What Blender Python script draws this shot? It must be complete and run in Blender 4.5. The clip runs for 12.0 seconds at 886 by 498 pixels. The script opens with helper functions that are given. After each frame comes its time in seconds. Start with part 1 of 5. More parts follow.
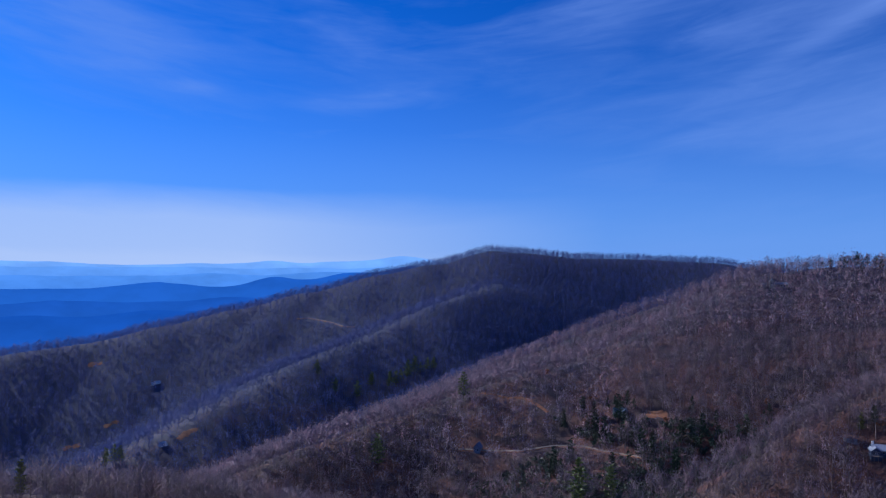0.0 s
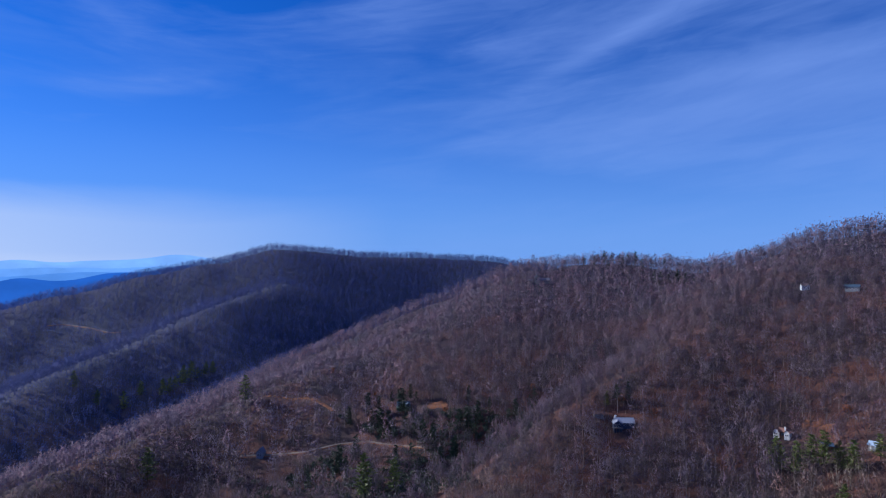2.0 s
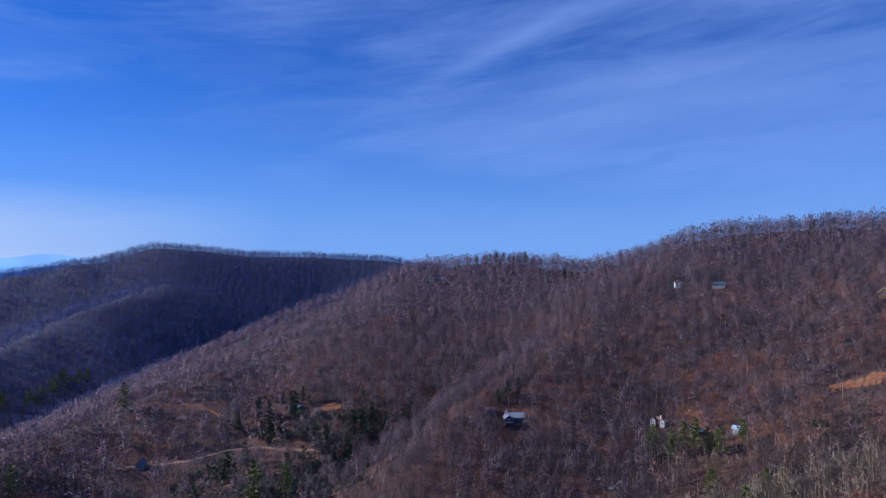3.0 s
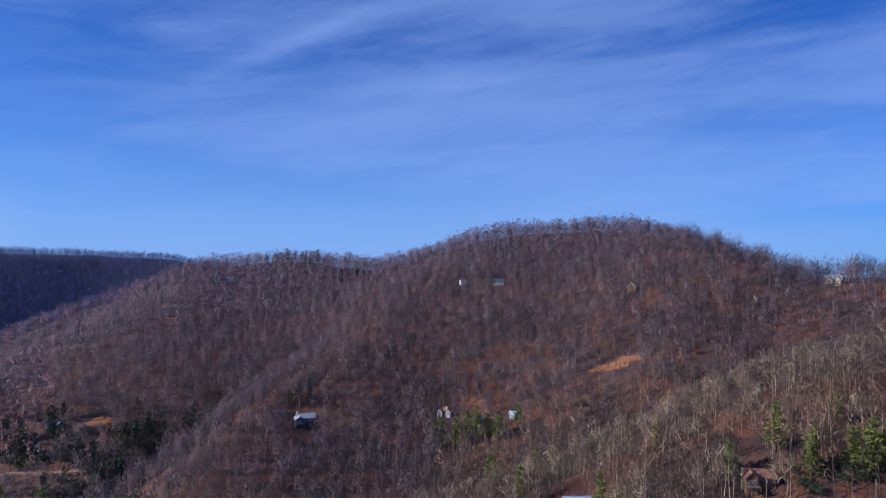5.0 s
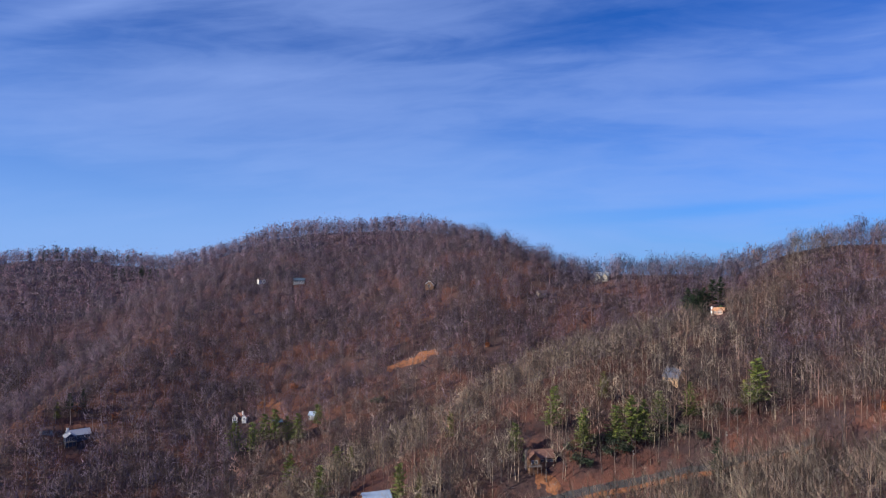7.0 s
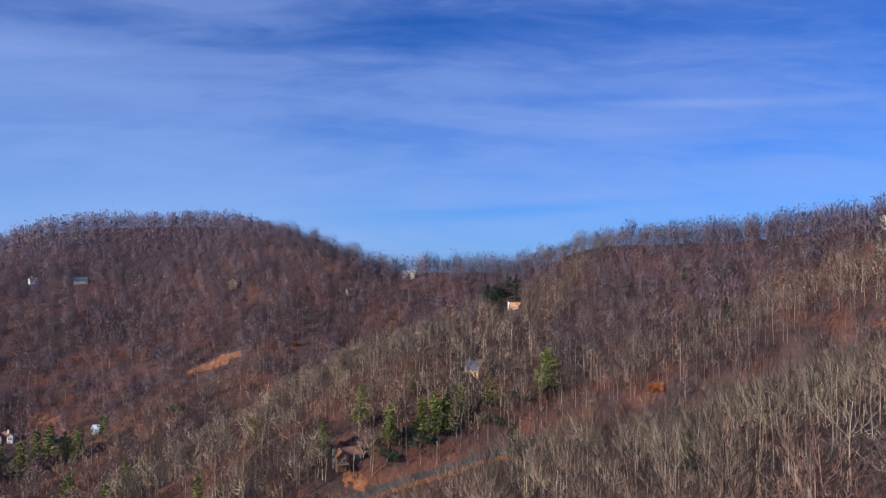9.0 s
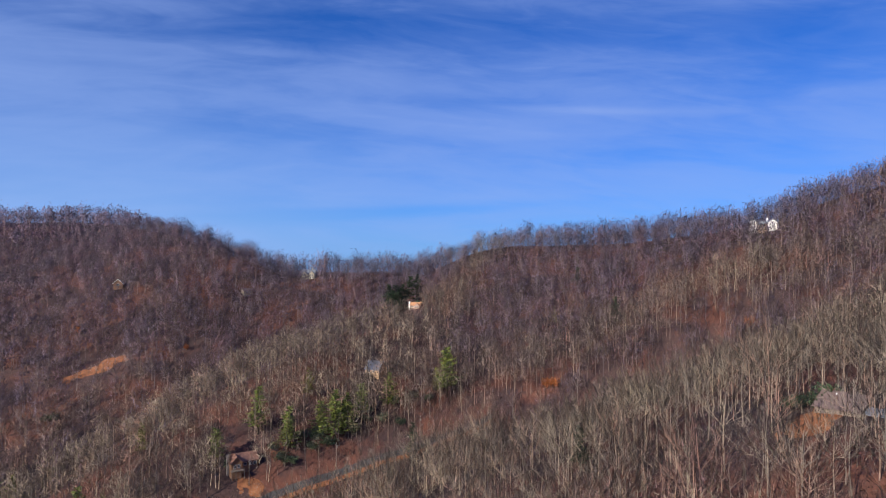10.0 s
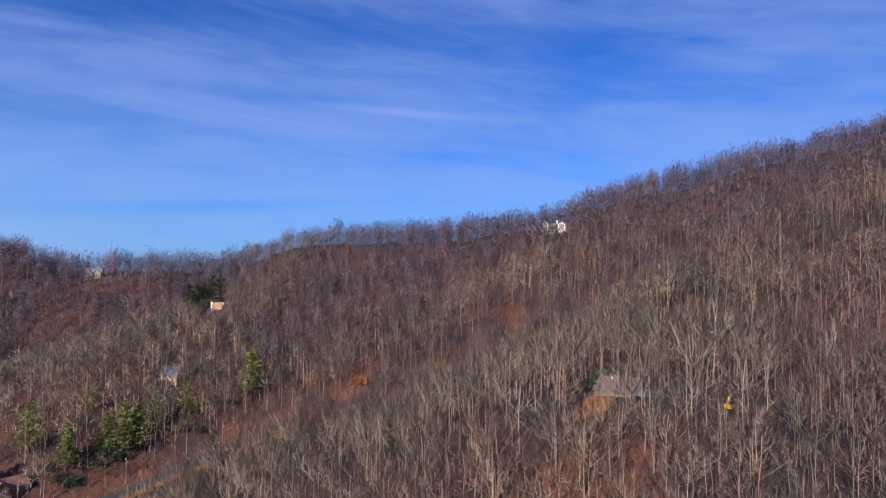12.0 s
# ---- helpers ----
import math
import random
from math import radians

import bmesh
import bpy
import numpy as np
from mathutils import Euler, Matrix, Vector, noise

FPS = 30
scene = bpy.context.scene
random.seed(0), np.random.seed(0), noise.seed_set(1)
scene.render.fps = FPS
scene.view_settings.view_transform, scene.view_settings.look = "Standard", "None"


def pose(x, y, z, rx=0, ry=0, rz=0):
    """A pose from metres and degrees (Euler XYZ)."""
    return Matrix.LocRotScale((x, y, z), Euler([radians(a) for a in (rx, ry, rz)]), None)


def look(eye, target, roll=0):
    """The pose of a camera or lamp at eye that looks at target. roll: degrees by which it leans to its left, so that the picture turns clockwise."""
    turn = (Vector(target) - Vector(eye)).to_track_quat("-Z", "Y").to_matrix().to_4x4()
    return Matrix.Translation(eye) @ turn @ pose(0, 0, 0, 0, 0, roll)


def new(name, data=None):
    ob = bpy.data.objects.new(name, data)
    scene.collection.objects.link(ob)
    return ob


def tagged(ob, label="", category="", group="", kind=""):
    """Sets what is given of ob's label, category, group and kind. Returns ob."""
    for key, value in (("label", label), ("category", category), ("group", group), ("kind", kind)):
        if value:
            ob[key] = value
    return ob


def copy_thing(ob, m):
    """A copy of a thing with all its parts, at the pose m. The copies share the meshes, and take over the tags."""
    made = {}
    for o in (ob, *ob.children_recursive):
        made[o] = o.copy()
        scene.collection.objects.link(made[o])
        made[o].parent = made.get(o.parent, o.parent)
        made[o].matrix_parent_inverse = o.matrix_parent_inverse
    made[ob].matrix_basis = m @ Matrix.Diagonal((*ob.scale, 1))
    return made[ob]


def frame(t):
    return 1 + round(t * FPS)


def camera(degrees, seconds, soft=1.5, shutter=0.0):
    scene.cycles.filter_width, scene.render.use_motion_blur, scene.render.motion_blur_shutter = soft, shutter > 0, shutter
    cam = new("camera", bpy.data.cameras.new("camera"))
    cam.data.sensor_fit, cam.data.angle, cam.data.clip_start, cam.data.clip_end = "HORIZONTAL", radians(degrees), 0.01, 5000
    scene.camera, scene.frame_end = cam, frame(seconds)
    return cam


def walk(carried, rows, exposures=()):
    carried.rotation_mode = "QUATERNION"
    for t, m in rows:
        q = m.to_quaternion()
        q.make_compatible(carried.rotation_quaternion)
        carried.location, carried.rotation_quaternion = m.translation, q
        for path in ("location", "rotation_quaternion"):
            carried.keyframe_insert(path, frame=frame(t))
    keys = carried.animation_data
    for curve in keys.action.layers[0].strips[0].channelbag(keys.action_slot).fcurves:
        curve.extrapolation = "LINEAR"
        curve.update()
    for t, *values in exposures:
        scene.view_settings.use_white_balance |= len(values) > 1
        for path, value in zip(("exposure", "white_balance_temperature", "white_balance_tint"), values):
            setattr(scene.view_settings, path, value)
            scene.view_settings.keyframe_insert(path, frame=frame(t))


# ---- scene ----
# The drone hovers at one place and turns to its right, EYE metres above the valley's zero level.
EXPOSURES = [(0.0, -0.11, 5020, 12), (3.0, 0.1, 5450, 11), (5.0, 0.25, 5900, 10), (7.0, 0.33, 6250, 10), (9.0, 0.33, 6420, 10), (12.0, 0.36, 6500, 10)]
SKY_TINT, CLOUD, BANK, HAZE = (0.11, 0.48, 1.22), (3.1, 4.4, 8.6), (7.0, 7.8, 9.6), (2.9, 4.8, 9.0)
cam = camera(67.5, 12.0, soft=1.2)
EYE = 220.0
ROWS = [
    (0.0, 0.00, 1.64, -0.73),
    (0.5, -4.50, 1.63, -0.66),
    (1.0, -9.19, 1.67, -0.61),
    (1.5, -13.57, 1.69, -0.45),
    (2.0, -18.32, 1.69, -0.40),
    (2.5, -22.71, 1.70, -0.32),
    (3.0, -27.41, 1.70, -0.25),
    (5.0, -45.18, 1.63, -0.13),
    (5.5, -49.46, 1.62, -0.07),
    (6.0, -53.80, 1.58, -0.02),
    (6.5, -57.77, 1.55, 0.03),
    (7.0, -62.23, 1.53, -0.00),
    (9.0, -78.61, 1.36, -0.01),
    (9.5, -82.68, 1.34, -0.08),
    (10.0, -87.13, 1.35, -0.17),
    (10.5, -91.00, 1.35, -0.19),
    (11.0, -95.18, 1.30, -0.12),
    (11.5, -99.07, 1.28, -0.17),
    (12.0, -103.44, 1.26, -0.20),
]
walk(cam, [(t, pose(0, 0, EYE, 90 + pitch, roll, yaw)) for t, yaw, pitch, roll in ROWS], EXPOSURES)

# ---------------------------------------------------------------- sky and sun
SUN_AZ, SUN_EL = radians(-52), radians(27)     # clockwise from +y


def direction(az, el):
    return Vector((math.sin(az) * math.cos(el), math.cos(az) * math.cos(el), math.sin(el)))


def node(tree, kind, values=None, **attrs):
    n = tree.nodes.new(kind)
    for key, value in attrs.items():
        setattr(n, key, value)
    for key, value in (values or {}).items():
        n.inputs[key].default_value = value
    return n


def ramp(tree, stops, fac=None):
    n = tree.nodes.new("ShaderNodeValToRGB")
    els = n.color_ramp.elements
    while len(els) < len(stops):
        els.new(0.5)
    for e, (pos, col) in zip(els, stops):
        e.position = pos
        e.color = (*col, 1) if isinstance(col, tuple) else (col, col, col, 1)
    if fac is not None:
        tree.links.new(fac, n.inputs[0])
    return n


def mixc(tree, fac, a, b, mode="MIX"):
    n = tree.nodes.new("ShaderNodeMix")
    n.data_type, n.blend_type = "RGBA", mode
    for sock, v in ((n.inputs[0], fac), (n.inputs[6], a), (n.inputs[7], b)):
        if isinstance(v, bpy.types.NodeSocket):
            tree.links.new(v, sock)
        else:
            sock.default_value = v if isinstance(v, (int, float)) else (*v, 1)
    return n.outputs[2]


def calc(tree, op, a, b=0.0, c=0.0, clamp=False):
    n = tree.nodes.new("ShaderNodeMath")
    n.operation, n.use_clamp = op, clamp
    for sock, v in zip(n.inputs, (a, b, c)):
        if isinstance(v, bpy.types.NodeSocket):
            tree.links.new(v, sock)
        else:
            sock.default_value = v
    return n.outputs[0]


world = bpy.data.worlds.new("world")
scene.world = world
world.use_nodes = True
wt = world.node_tree
wt.nodes.clear()
sky = node(wt, "ShaderNodeTexSky", sky_type="NISHITA", sun_disc=False, sun_elevation=SUN_EL, sun_rotation=SUN_AZ,
           altitude=1200.0, air_density=1.0, dust_density=0.6, ozone_density=2.0)
co = node(wt, "ShaderNodeTexCoord")
sep = node(wt, "ShaderNodeSeparateXYZ")
wt.links.new(co.outputs["Generated"], sep.inputs[0])
up = calc(wt, "MAXIMUM", sep.outputs[2], 0.0)
# high cirrus, laid out by compass angle and height above the horizon (radians)
bearing = calc(wt, "ARCTAN2", sep.outputs[0], sep.outputs[1])
height = calc(wt, "ARCSINE", sep.outputs[2])
# the wind combs it in long shallow waves
combed = calc(wt, "MULTIPLY_ADD", calc(wt, "SINE", calc(wt, "MULTIPLY_ADD", bearing, 2.2, -1.32)), -0.068, height)


def cirrus(along, across, detail, rough, twist, shift):
    at = node(wt, "ShaderNodeCombineXYZ", {2: shift})
    wt.links.new(calc(wt, "MULTIPLY", bearing, along), at.inputs[0])
    wt.links.new(calc(wt, "MULTIPLY", combed, across), at.inputs[1])
    n = node(wt, "ShaderNodeTexNoise", {"Scale": 1.0, "Detail": detail, "Roughness": rough, "Distortion": twist})
    wt.links.new(at.outputs[0], n.inputs["Vector"])
    return n.outputs["Fac"]


def patch_of_sky(az, el, long, wide, tilt, amount):
    """A soft lens of thicker cloud (or a gap, below zero): degrees; tilt in degrees up to the right."""
    c, sn = math.cos(radians(tilt)), math.sin(radians(tilt))
    da, de = calc(wt, "SUBTRACT", bearing, radians(az)), calc(wt, "SUBTRACT", height, radians(el))
    u = calc(wt, "MULTIPLY_ADD", da, c / radians(long), calc(wt, "MULTIPLY", de, sn / radians(long)))
    v = calc(wt, "MULTIPLY_ADD", da, -sn / radians(wide), calc(wt, "MULTIPLY", de, c / radians(wide)))
    q = calc(wt, "MULTIPLY_ADD", u, u, calc(wt, "MULTIPLY", v, v))
    return calc(wt, "MULTIPLY", calc(wt, "EXPONENT", calc(wt, "MULTIPLY", q, -1.0)), amount)


wisp = cirrus(2.3, 12.0, 6.0, 0.55, 0.5, 3.1)
veil = calc(wt, "MULTIPLY_ADD", wisp, 0.55, calc(wt, "MULTIPLY", cirrus(6.5, 36.0, 4.0, 0.6, 0.9, 7.7), 0.20))
veil = calc(wt, "MULTIPLY_ADD", cirrus(1.1, 3.2, 2.0, 0.5, 0.3, 1.3), 0.25, veil)
# the sheet thickens from the north-west to the north-east
thick = ramp(wt, [(0.0, 0.0), (0.30, 0.0), (0.42, 0.09), (0.55, 0.17), (0.72, 0.18), (1.0, 0.20)], calc(wt, "MULTIPLY_ADD", bearing, 0.32, 0.25))
veil = calc(wt, "ADD", veil, thick.outputs[0])
for spot in ((-29, 17.5, 9, 4.5, -12, 0.22), (-20.5, 14.2, 2.2, 0.7, 0, 0.13), (-6.5, 14.0, 6, 1.0, 2, 0.15), (-8, 9, 16, 4.5, 0, -0.08),
             (12, 19, 7, 4, 40, 0.10), (20, 12.5, 13, 3.2, 8, 0.08), (32.5, 18.6, 7, 0.7, 24, 0.17), (45, 15.6, 7, 0.9, 5, 0.15), (28, 7.2, 9, 0.9, -6, -0.20),
             (21, 9.2, 7, 1.0, -4, -0.12), (33, 9.5, 14, 3.0, 6, 0.07), (50, 11, 14, 4, 6, 0.06), (79, 20, 9, 2.6, -4, -0.12), (81, 4.4, 15, 0.55, 3, -0.22), (90, 13.6, 13, 0.7, -2, -0.12),
             (101, 12.8, 9, 0.35, -4, 0.16), (93, 19.5, 8, 2, -10, -0.09), (118, 17, 10, 2.6, 6, -0.10), (66, 14, 10, 2.4, 6, 0.06), (60, 21.5, 16, 3, 0, 0.08)):
    veil = calc(wt, "ADD", veil, patch_of_sky(*spot))
cloud = ramp(wt, [(0.48, 0.0), (0.58, 0.14), (0.70, 0.40), (0.90, 0.68)], veil)
deep = mixc(wt, 1.0, sky.outputs[0], SKY_TINT, "MULTIPLY")
with_cloud = mixc(wt, cloud.outputs[0], deep, CLOUD)
# a bank of low cloud stands over the north-western horizon, thin haze all round
bank_edge = calc(wt, "MULTIPLY_ADD", wisp, 0.05, up)
bank = ramp(wt, [(0.02, 0.95), (0.038, 0.95), (0.05, 0.8), (0.09, 0.7), (0.135, 0.0)], bank_edge)
west = ramp(wt, [(0.36, 1.0), (0.62, 0.0)], calc(wt, "MULTIPLY_ADD", sep.outputs[0], 0.5, 0.5))
low = ramp(wt, [(0.0, 0.9), (0.05, 0.78), (0.12, 0.52), (0.2, 0.26), (0.32, 0.06), (0.5, 0.0)], up)
north = ramp(wt, [(0.4, 0.35), (0.55, 0.5), (0.72, 1.0)], calc(wt, "MULTIPLY_ADD", sep.outputs[1], 0.5, 0.5))
hazed = mixc(wt, calc(wt, "MULTIPLY", low.outputs[0], north.outputs[0]), with_cloud, HAZE)
hazy = mixc(wt, calc(wt, "MULTIPLY", bank.outputs[0], west.outputs[0]), hazed, BANK)
bg = node(wt, "ShaderNodeBackground", {"Strength": 0.0785})
wt.links.new(hazy, bg.inputs[0])
wout = node(wt, "ShaderNodeOutputWorld")
wt.links.new(bg.outputs[0], wout.inputs[0])

sun = new("sun", bpy.data.lights.new("sun", "SUN"))
sun.data.energy, sun.data.angle, sun.data.color = 5.0, radians(0.6), (1.0, 0.90, 0.76)
sun.matrix_world = look(direction(SUN_AZ, SUN_EL) * 900, (0, 0, 0))


# ---------------------------------------------------------------- materials
def material(name):
    m = bpy.data.materials.new(name)
    m.use_nodes = True
    t = m.node_tree
    return m, t, t.nodes["Principled BSDF"]


def noise_tex(t, scale, detail=4.0, rough=0.55, dist=0.0, vec=None):
    n = node(t, "ShaderNodeTexNoise", {"Scale": scale, "Detail": detail, "Roughness": rough, "Distortion": dist})
    if vec is None:
        vec = node(t, "ShaderNodeNewGeometry").outputs["Position"]
    t.links.new(vec, n.inputs["Vector"])
    return n.outputs["Fac"]


def bumped(t, bsdf, height, strength=0.4, distance=0.1):
    b = node(t, "ShaderNodeBump", {"Strength": strength, "Distance": distance})
    t.links.new(height, b.inputs["Height"])
    t.links.new(b.outputs[0], bsdf.inputs["Normal"])


def litter_material():
    m, t, b = material("leaf_litter")
    wide = ramp(t, [(0.34, (0.048, 0.03, 0.028)), (0.48, (0.076, 0.041, 0.037)), (0.59, (0.148, 0.056, 0.036)), (0.70, (0.08, 0.042, 0.037))], noise_tex(t, 0.022, 5, 0.65))
    fine = ramp(t, [(0.3, 0.55), (0.7, 1.25)], noise_tex(t, 0.6, 6, 0.65))
    # blue haze painted into the oak mountain's floor; the near slopes fresh rust-red leaves
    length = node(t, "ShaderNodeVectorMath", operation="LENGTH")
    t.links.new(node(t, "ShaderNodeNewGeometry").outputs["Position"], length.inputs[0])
    far_haze = ramp(t, [(0.0, 0.0), (0.47, 0.0), (0.85, 0.85)], calc(t, "DIVIDE", length.outputs["Value"], 1400.0))
    floor = mixc(t, far_haze.outputs[0], wide.outputs[0], (0.045, 0.055, 0.105))
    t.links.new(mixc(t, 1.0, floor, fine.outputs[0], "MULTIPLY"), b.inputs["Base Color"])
    b.inputs["Roughness"].default_value = 0.95
    bumped(t, b, noise_tex(t, 1.2, 5, 0.7), 0.6, 0.5)
    return m


def twig_material(name, dark, light, warm, even=0.0, thin=0.19):
    """Bark and twigs; thin: the share of light that finds its way through a spray of twigs."""
    m, t, b = material(name)
    g = node(t, "ShaderNodeNewGeometry")
    soft = lambda c: tuple(0.1 * x + 0.9 * y for x, y in zip(c, light))
    each = ramp(t, [(0.0, soft(dark)), (0.6, light), (1.0, soft(warm))], g.outputs["Random Per Island"])
    stand = ramp(t, [(0.3, (0.76, 0.74, 0.75)), (0.5, (0.98, 0.95, 0.94)), (0.7, (1.2, 1.16, 1.1))], noise_tex(t, 0.085, 3, 0.7))
    # one tone for each tree: dark, mauve, reddish or pale
    own = ramp(t, [(0.0, (0.48, 0.47, 0.50)), (0.3, (0.80, 0.78, 0.80)), (0.55, (1.02, 0.99, 0.96)), (0.72, (1.2, 0.86, 0.82)), (0.84, (1.05, 1.0, 0.96)), (1.0, (1.5, 1.46, 1.34))], node(t, "ShaderNodeAttribute", attribute_name="tone").outputs["Fac"])
    colour = mixc(t, 1.0 - even, each.outputs[0], stand.outputs[0], "MULTIPLY")
    colour = mixc(t, 1.0 - even, colour, own.outputs[0], "MULTIPLY")
    t.links.new(colour, b.inputs["Base Color"])
    b.inputs["Roughness"].default_value = 0.9
    b.inputs["Specular IOR Level"].default_value = 0.2
    trans, mix = node(t, "ShaderNodeBsdfTranslucent"), node(t, "ShaderNodeMixShader", {0: thin})
    t.links.new(colour, trans.inputs[0])
    t.links.new(b.outputs[0], mix.inputs[1])
    t.links.new(trans.outputs[0], mix.inputs[2])
    # each spray is lit as part of the crown's round
    world_lit = node(t, "ShaderNodeVectorTransform", vector_type="NORMAL", convert_from="OBJECT", convert_to="WORLD")
    t.links.new(node(t, "ShaderNodeAttribute", attribute_name="lit").outputs["Vector"], world_lit.inputs[0])
    t.links.new(world_lit.outputs[0], b.inputs["Normal"])
    t.links.new(world_lit.outputs[0], trans.inputs["Normal"])
    t.links.new(mix.outputs[0], t.nodes["Material Output"].inputs[0])
    return m


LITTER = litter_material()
# pale, brown and dark kinds of tree: limbs and twigs of each
PALE_LIMB = twig_material("pale_limbs", (0.26, 0.226, 0.185), (0.39, 0.342, 0.28), (0.50, 0.442, 0.35), 0.0, 0.15)
PALE_TWIG = twig_material("pale_twigs", (0.23, 0.198, 0.17), (0.378, 0.325, 0.265), (0.515, 0.432, 0.315))
BROWN_LIMB = twig_material("brown_limbs", (0.215, 0.165, 0.132), (0.325, 0.264, 0.226), (0.445, 0.343, 0.256), 0.0, 0.15)
BROWN_TWIG = twig_material("brown_twigs", (0.225, 0.178, 0.18), (0.35, 0.295, 0.298), (0.50, 0.375, 0.325))
DARK_LIMB = twig_material("dark_limbs", (0.14, 0.122, 0.13), (0.236, 0.205, 0.21), (0.325, 0.28, 0.272), 0.0, 0.15)
DARK_TWIG = twig_material("dark_twigs", (0.165, 0.138, 0.198), (0.275, 0.232, 0.322), (0.372, 0.30, 0.352))
WOODLAND = [PALE_LIMB, PALE_TWIG, BROWN_LIMB, BROWN_TWIG, DARK_LIMB, DARK_TWIG]
# the far slopes' oak wood, with the blue of distance haze painted in
HAZED_OAK_LIMB = twig_material("hazed_oak_limbs", (0.082, 0.115, 0.285), (0.103, 0.14, 0.335), (0.13, 0.168, 0.37), 0.4, 0.3)
HAZED_OAK_TWIG = twig_material("hazed_oak_twigs", (0.08, 0.108, 0.315), (0.1, 0.132, 0.362), (0.123, 0.154, 0.39), 0.4, 0.3)
HAZED_OAK_PALE = twig_material("hazed_oak_pale_twigs", (0.094, 0.127, 0.335), (0.113, 0.148, 0.38), (0.137, 0.17, 0.41), 0.4, 0.3)
HAZED_OAKWOOD = [HAZED_OAK_LIMB, HAZED_OAK_PALE, HAZED_OAK_LIMB, HAZED_OAK_TWIG, HAZED_OAK_LIMB, HAZED_OAK_TWIG]
BRUSH = twig_material("red_brush", (0.095, 0.046, 0.046), (0.17, 0.088, 0.083), (0.235, 0.12, 0.095))


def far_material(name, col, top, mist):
    """Hills behind many kilometres of lit air; that haze is painted in as glow."""
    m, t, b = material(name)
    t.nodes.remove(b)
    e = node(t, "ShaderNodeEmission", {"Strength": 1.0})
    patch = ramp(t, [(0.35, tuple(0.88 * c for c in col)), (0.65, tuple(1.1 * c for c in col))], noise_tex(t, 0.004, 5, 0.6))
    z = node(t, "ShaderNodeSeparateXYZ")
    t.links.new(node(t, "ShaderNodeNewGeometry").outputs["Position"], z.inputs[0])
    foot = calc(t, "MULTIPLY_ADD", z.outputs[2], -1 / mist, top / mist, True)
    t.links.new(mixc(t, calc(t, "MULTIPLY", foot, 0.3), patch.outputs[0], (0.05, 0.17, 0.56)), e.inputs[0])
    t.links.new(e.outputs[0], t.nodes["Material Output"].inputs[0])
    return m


# ---------------------------------------------------------------- the lie of the land
# Crest lines: compass degrees from +y, metres from the drone, metres below or above it.
def polar(az, d):
    return d * math.sin(radians(az)), d * math.cos(radians(az))


CRESTS = {}


def crest(name, slope, round_, *pts):
    CRESTS[name] = (slope, round_, [(*polar(a, d), z) for a, d, z in pts])


crest("far_mountain", 0.43, 70, (-46, 1590, -263.6), (-40, 1620, -238.0), (-34, 1650, -196.9), (-28, 1683, -179.8), (-22.3, 1708, -143.7), (-16.7, 1744, -111.7), (-10.8, 1769, -68.3), (-4.6, 1805, -18.4), (-0.7, 1830, 7.8), (2.7, 1866, 18.3), (4.7, 1891, 50.4), (8, 1925, 42.1), (11, 1960, 34.2), (13.5, 2010, 29.9), (19, 2080, 28.4), (22.5, 2080, 21.5), (25.5, 2080, 5.2), (30, 2080, -45.0))
crest("rear_hill", 0.25, 150, (8, 2500, 10.0), (13, 2500, 28.0), (16.5, 2500, 40.0), (20, 2500, 30.0), (26, 2500, 0.0))
crest("knob", 0.43, 45, (27, 990, 1.2), (30, 1000, 7.9), (33.5, 1000, 10.5), (36.5, 975, 1.3), (39.6, 950, -19.2))
crest("dome", 0.48, 48, (39.6, 950, -19.2), (42.5, 935, -7.1), (44.5, 927, 12.1), (46.5, 918, 8.3), (49, 905, 34.2), (52, 898, 40.8), (55, 892, 45.0), (58, 885, 47.4), (60.5, 862, 41.3))
crest("dome_end", 0.60, 16, (60.5, 862, 41.3), (62.2, 800, 39.8), (64.8, 730, 28.5), (67.5, 690, 14.3), (69.3, 674, 6.8), (71, 660, -15.7))
crest("saddle", 0.46, 26, (71, 660, -15.7), (72.5, 657, -21.0), (74, 655, -21.5), (77, 660, -10.6), (81, 650, -10.1), (85, 640, -20.7))
crest("ridge_shoulder", 0.62, 22, (85, 640, -20.7), (86.5, 636, -19.8), (88, 632, -14.9), (89.5, 629, -8.2), (91, 626, 12.5), (93, 623, 14.7), (97, 617, 12.0))
crest("right_ridge", 0.47, 38, (97, 617, 12.0), (100, 611, 19.0), (103, 600, 20.6), (107.6, 580, 25.6), (112, 565, 30.6), (115, 566, 19.7), (118.5, 570, 32.1), (122, 575, 60.1), (125, 580, 62.4), (128, 585, 55.2), (131, 590, 81.9), (137, 600, 95.0), (142, 610, 109.5), (146, 620, 119.1))
crest("far_spur", 0.46, 25, (4.7, 1560, -41.7), (-0.2, 1400, -80.2), (-4, 1310, -117.5), (-7.9, 1240, -145.1), (-10.7, 1190, -164.6), (-14.3, 1130, -195.7), (-17.9, 1080, -218.6), (-22.1, 1030, -241.2), (-24.9, 990, -260.5), (-30, 940, -285.0))
crest("knob_spur", 0.46, 16, (28.5, 985, -20.9), (25.4, 930, -23.6), (22, 890, -45.0), (18.6, 850, -79.7), (13.9, 800, -111.5), (9.2, 770, -112.5), (4.7, 745, -129.9), (0.5, 720, -152.2), (-3.5, 700, -159.2), (-7.3, 670, -168.6), (-10.7, 640, -173.4), (-13.6, 610, -180.1), (-18, 580, -192.8), (-24, 550, -215.7))
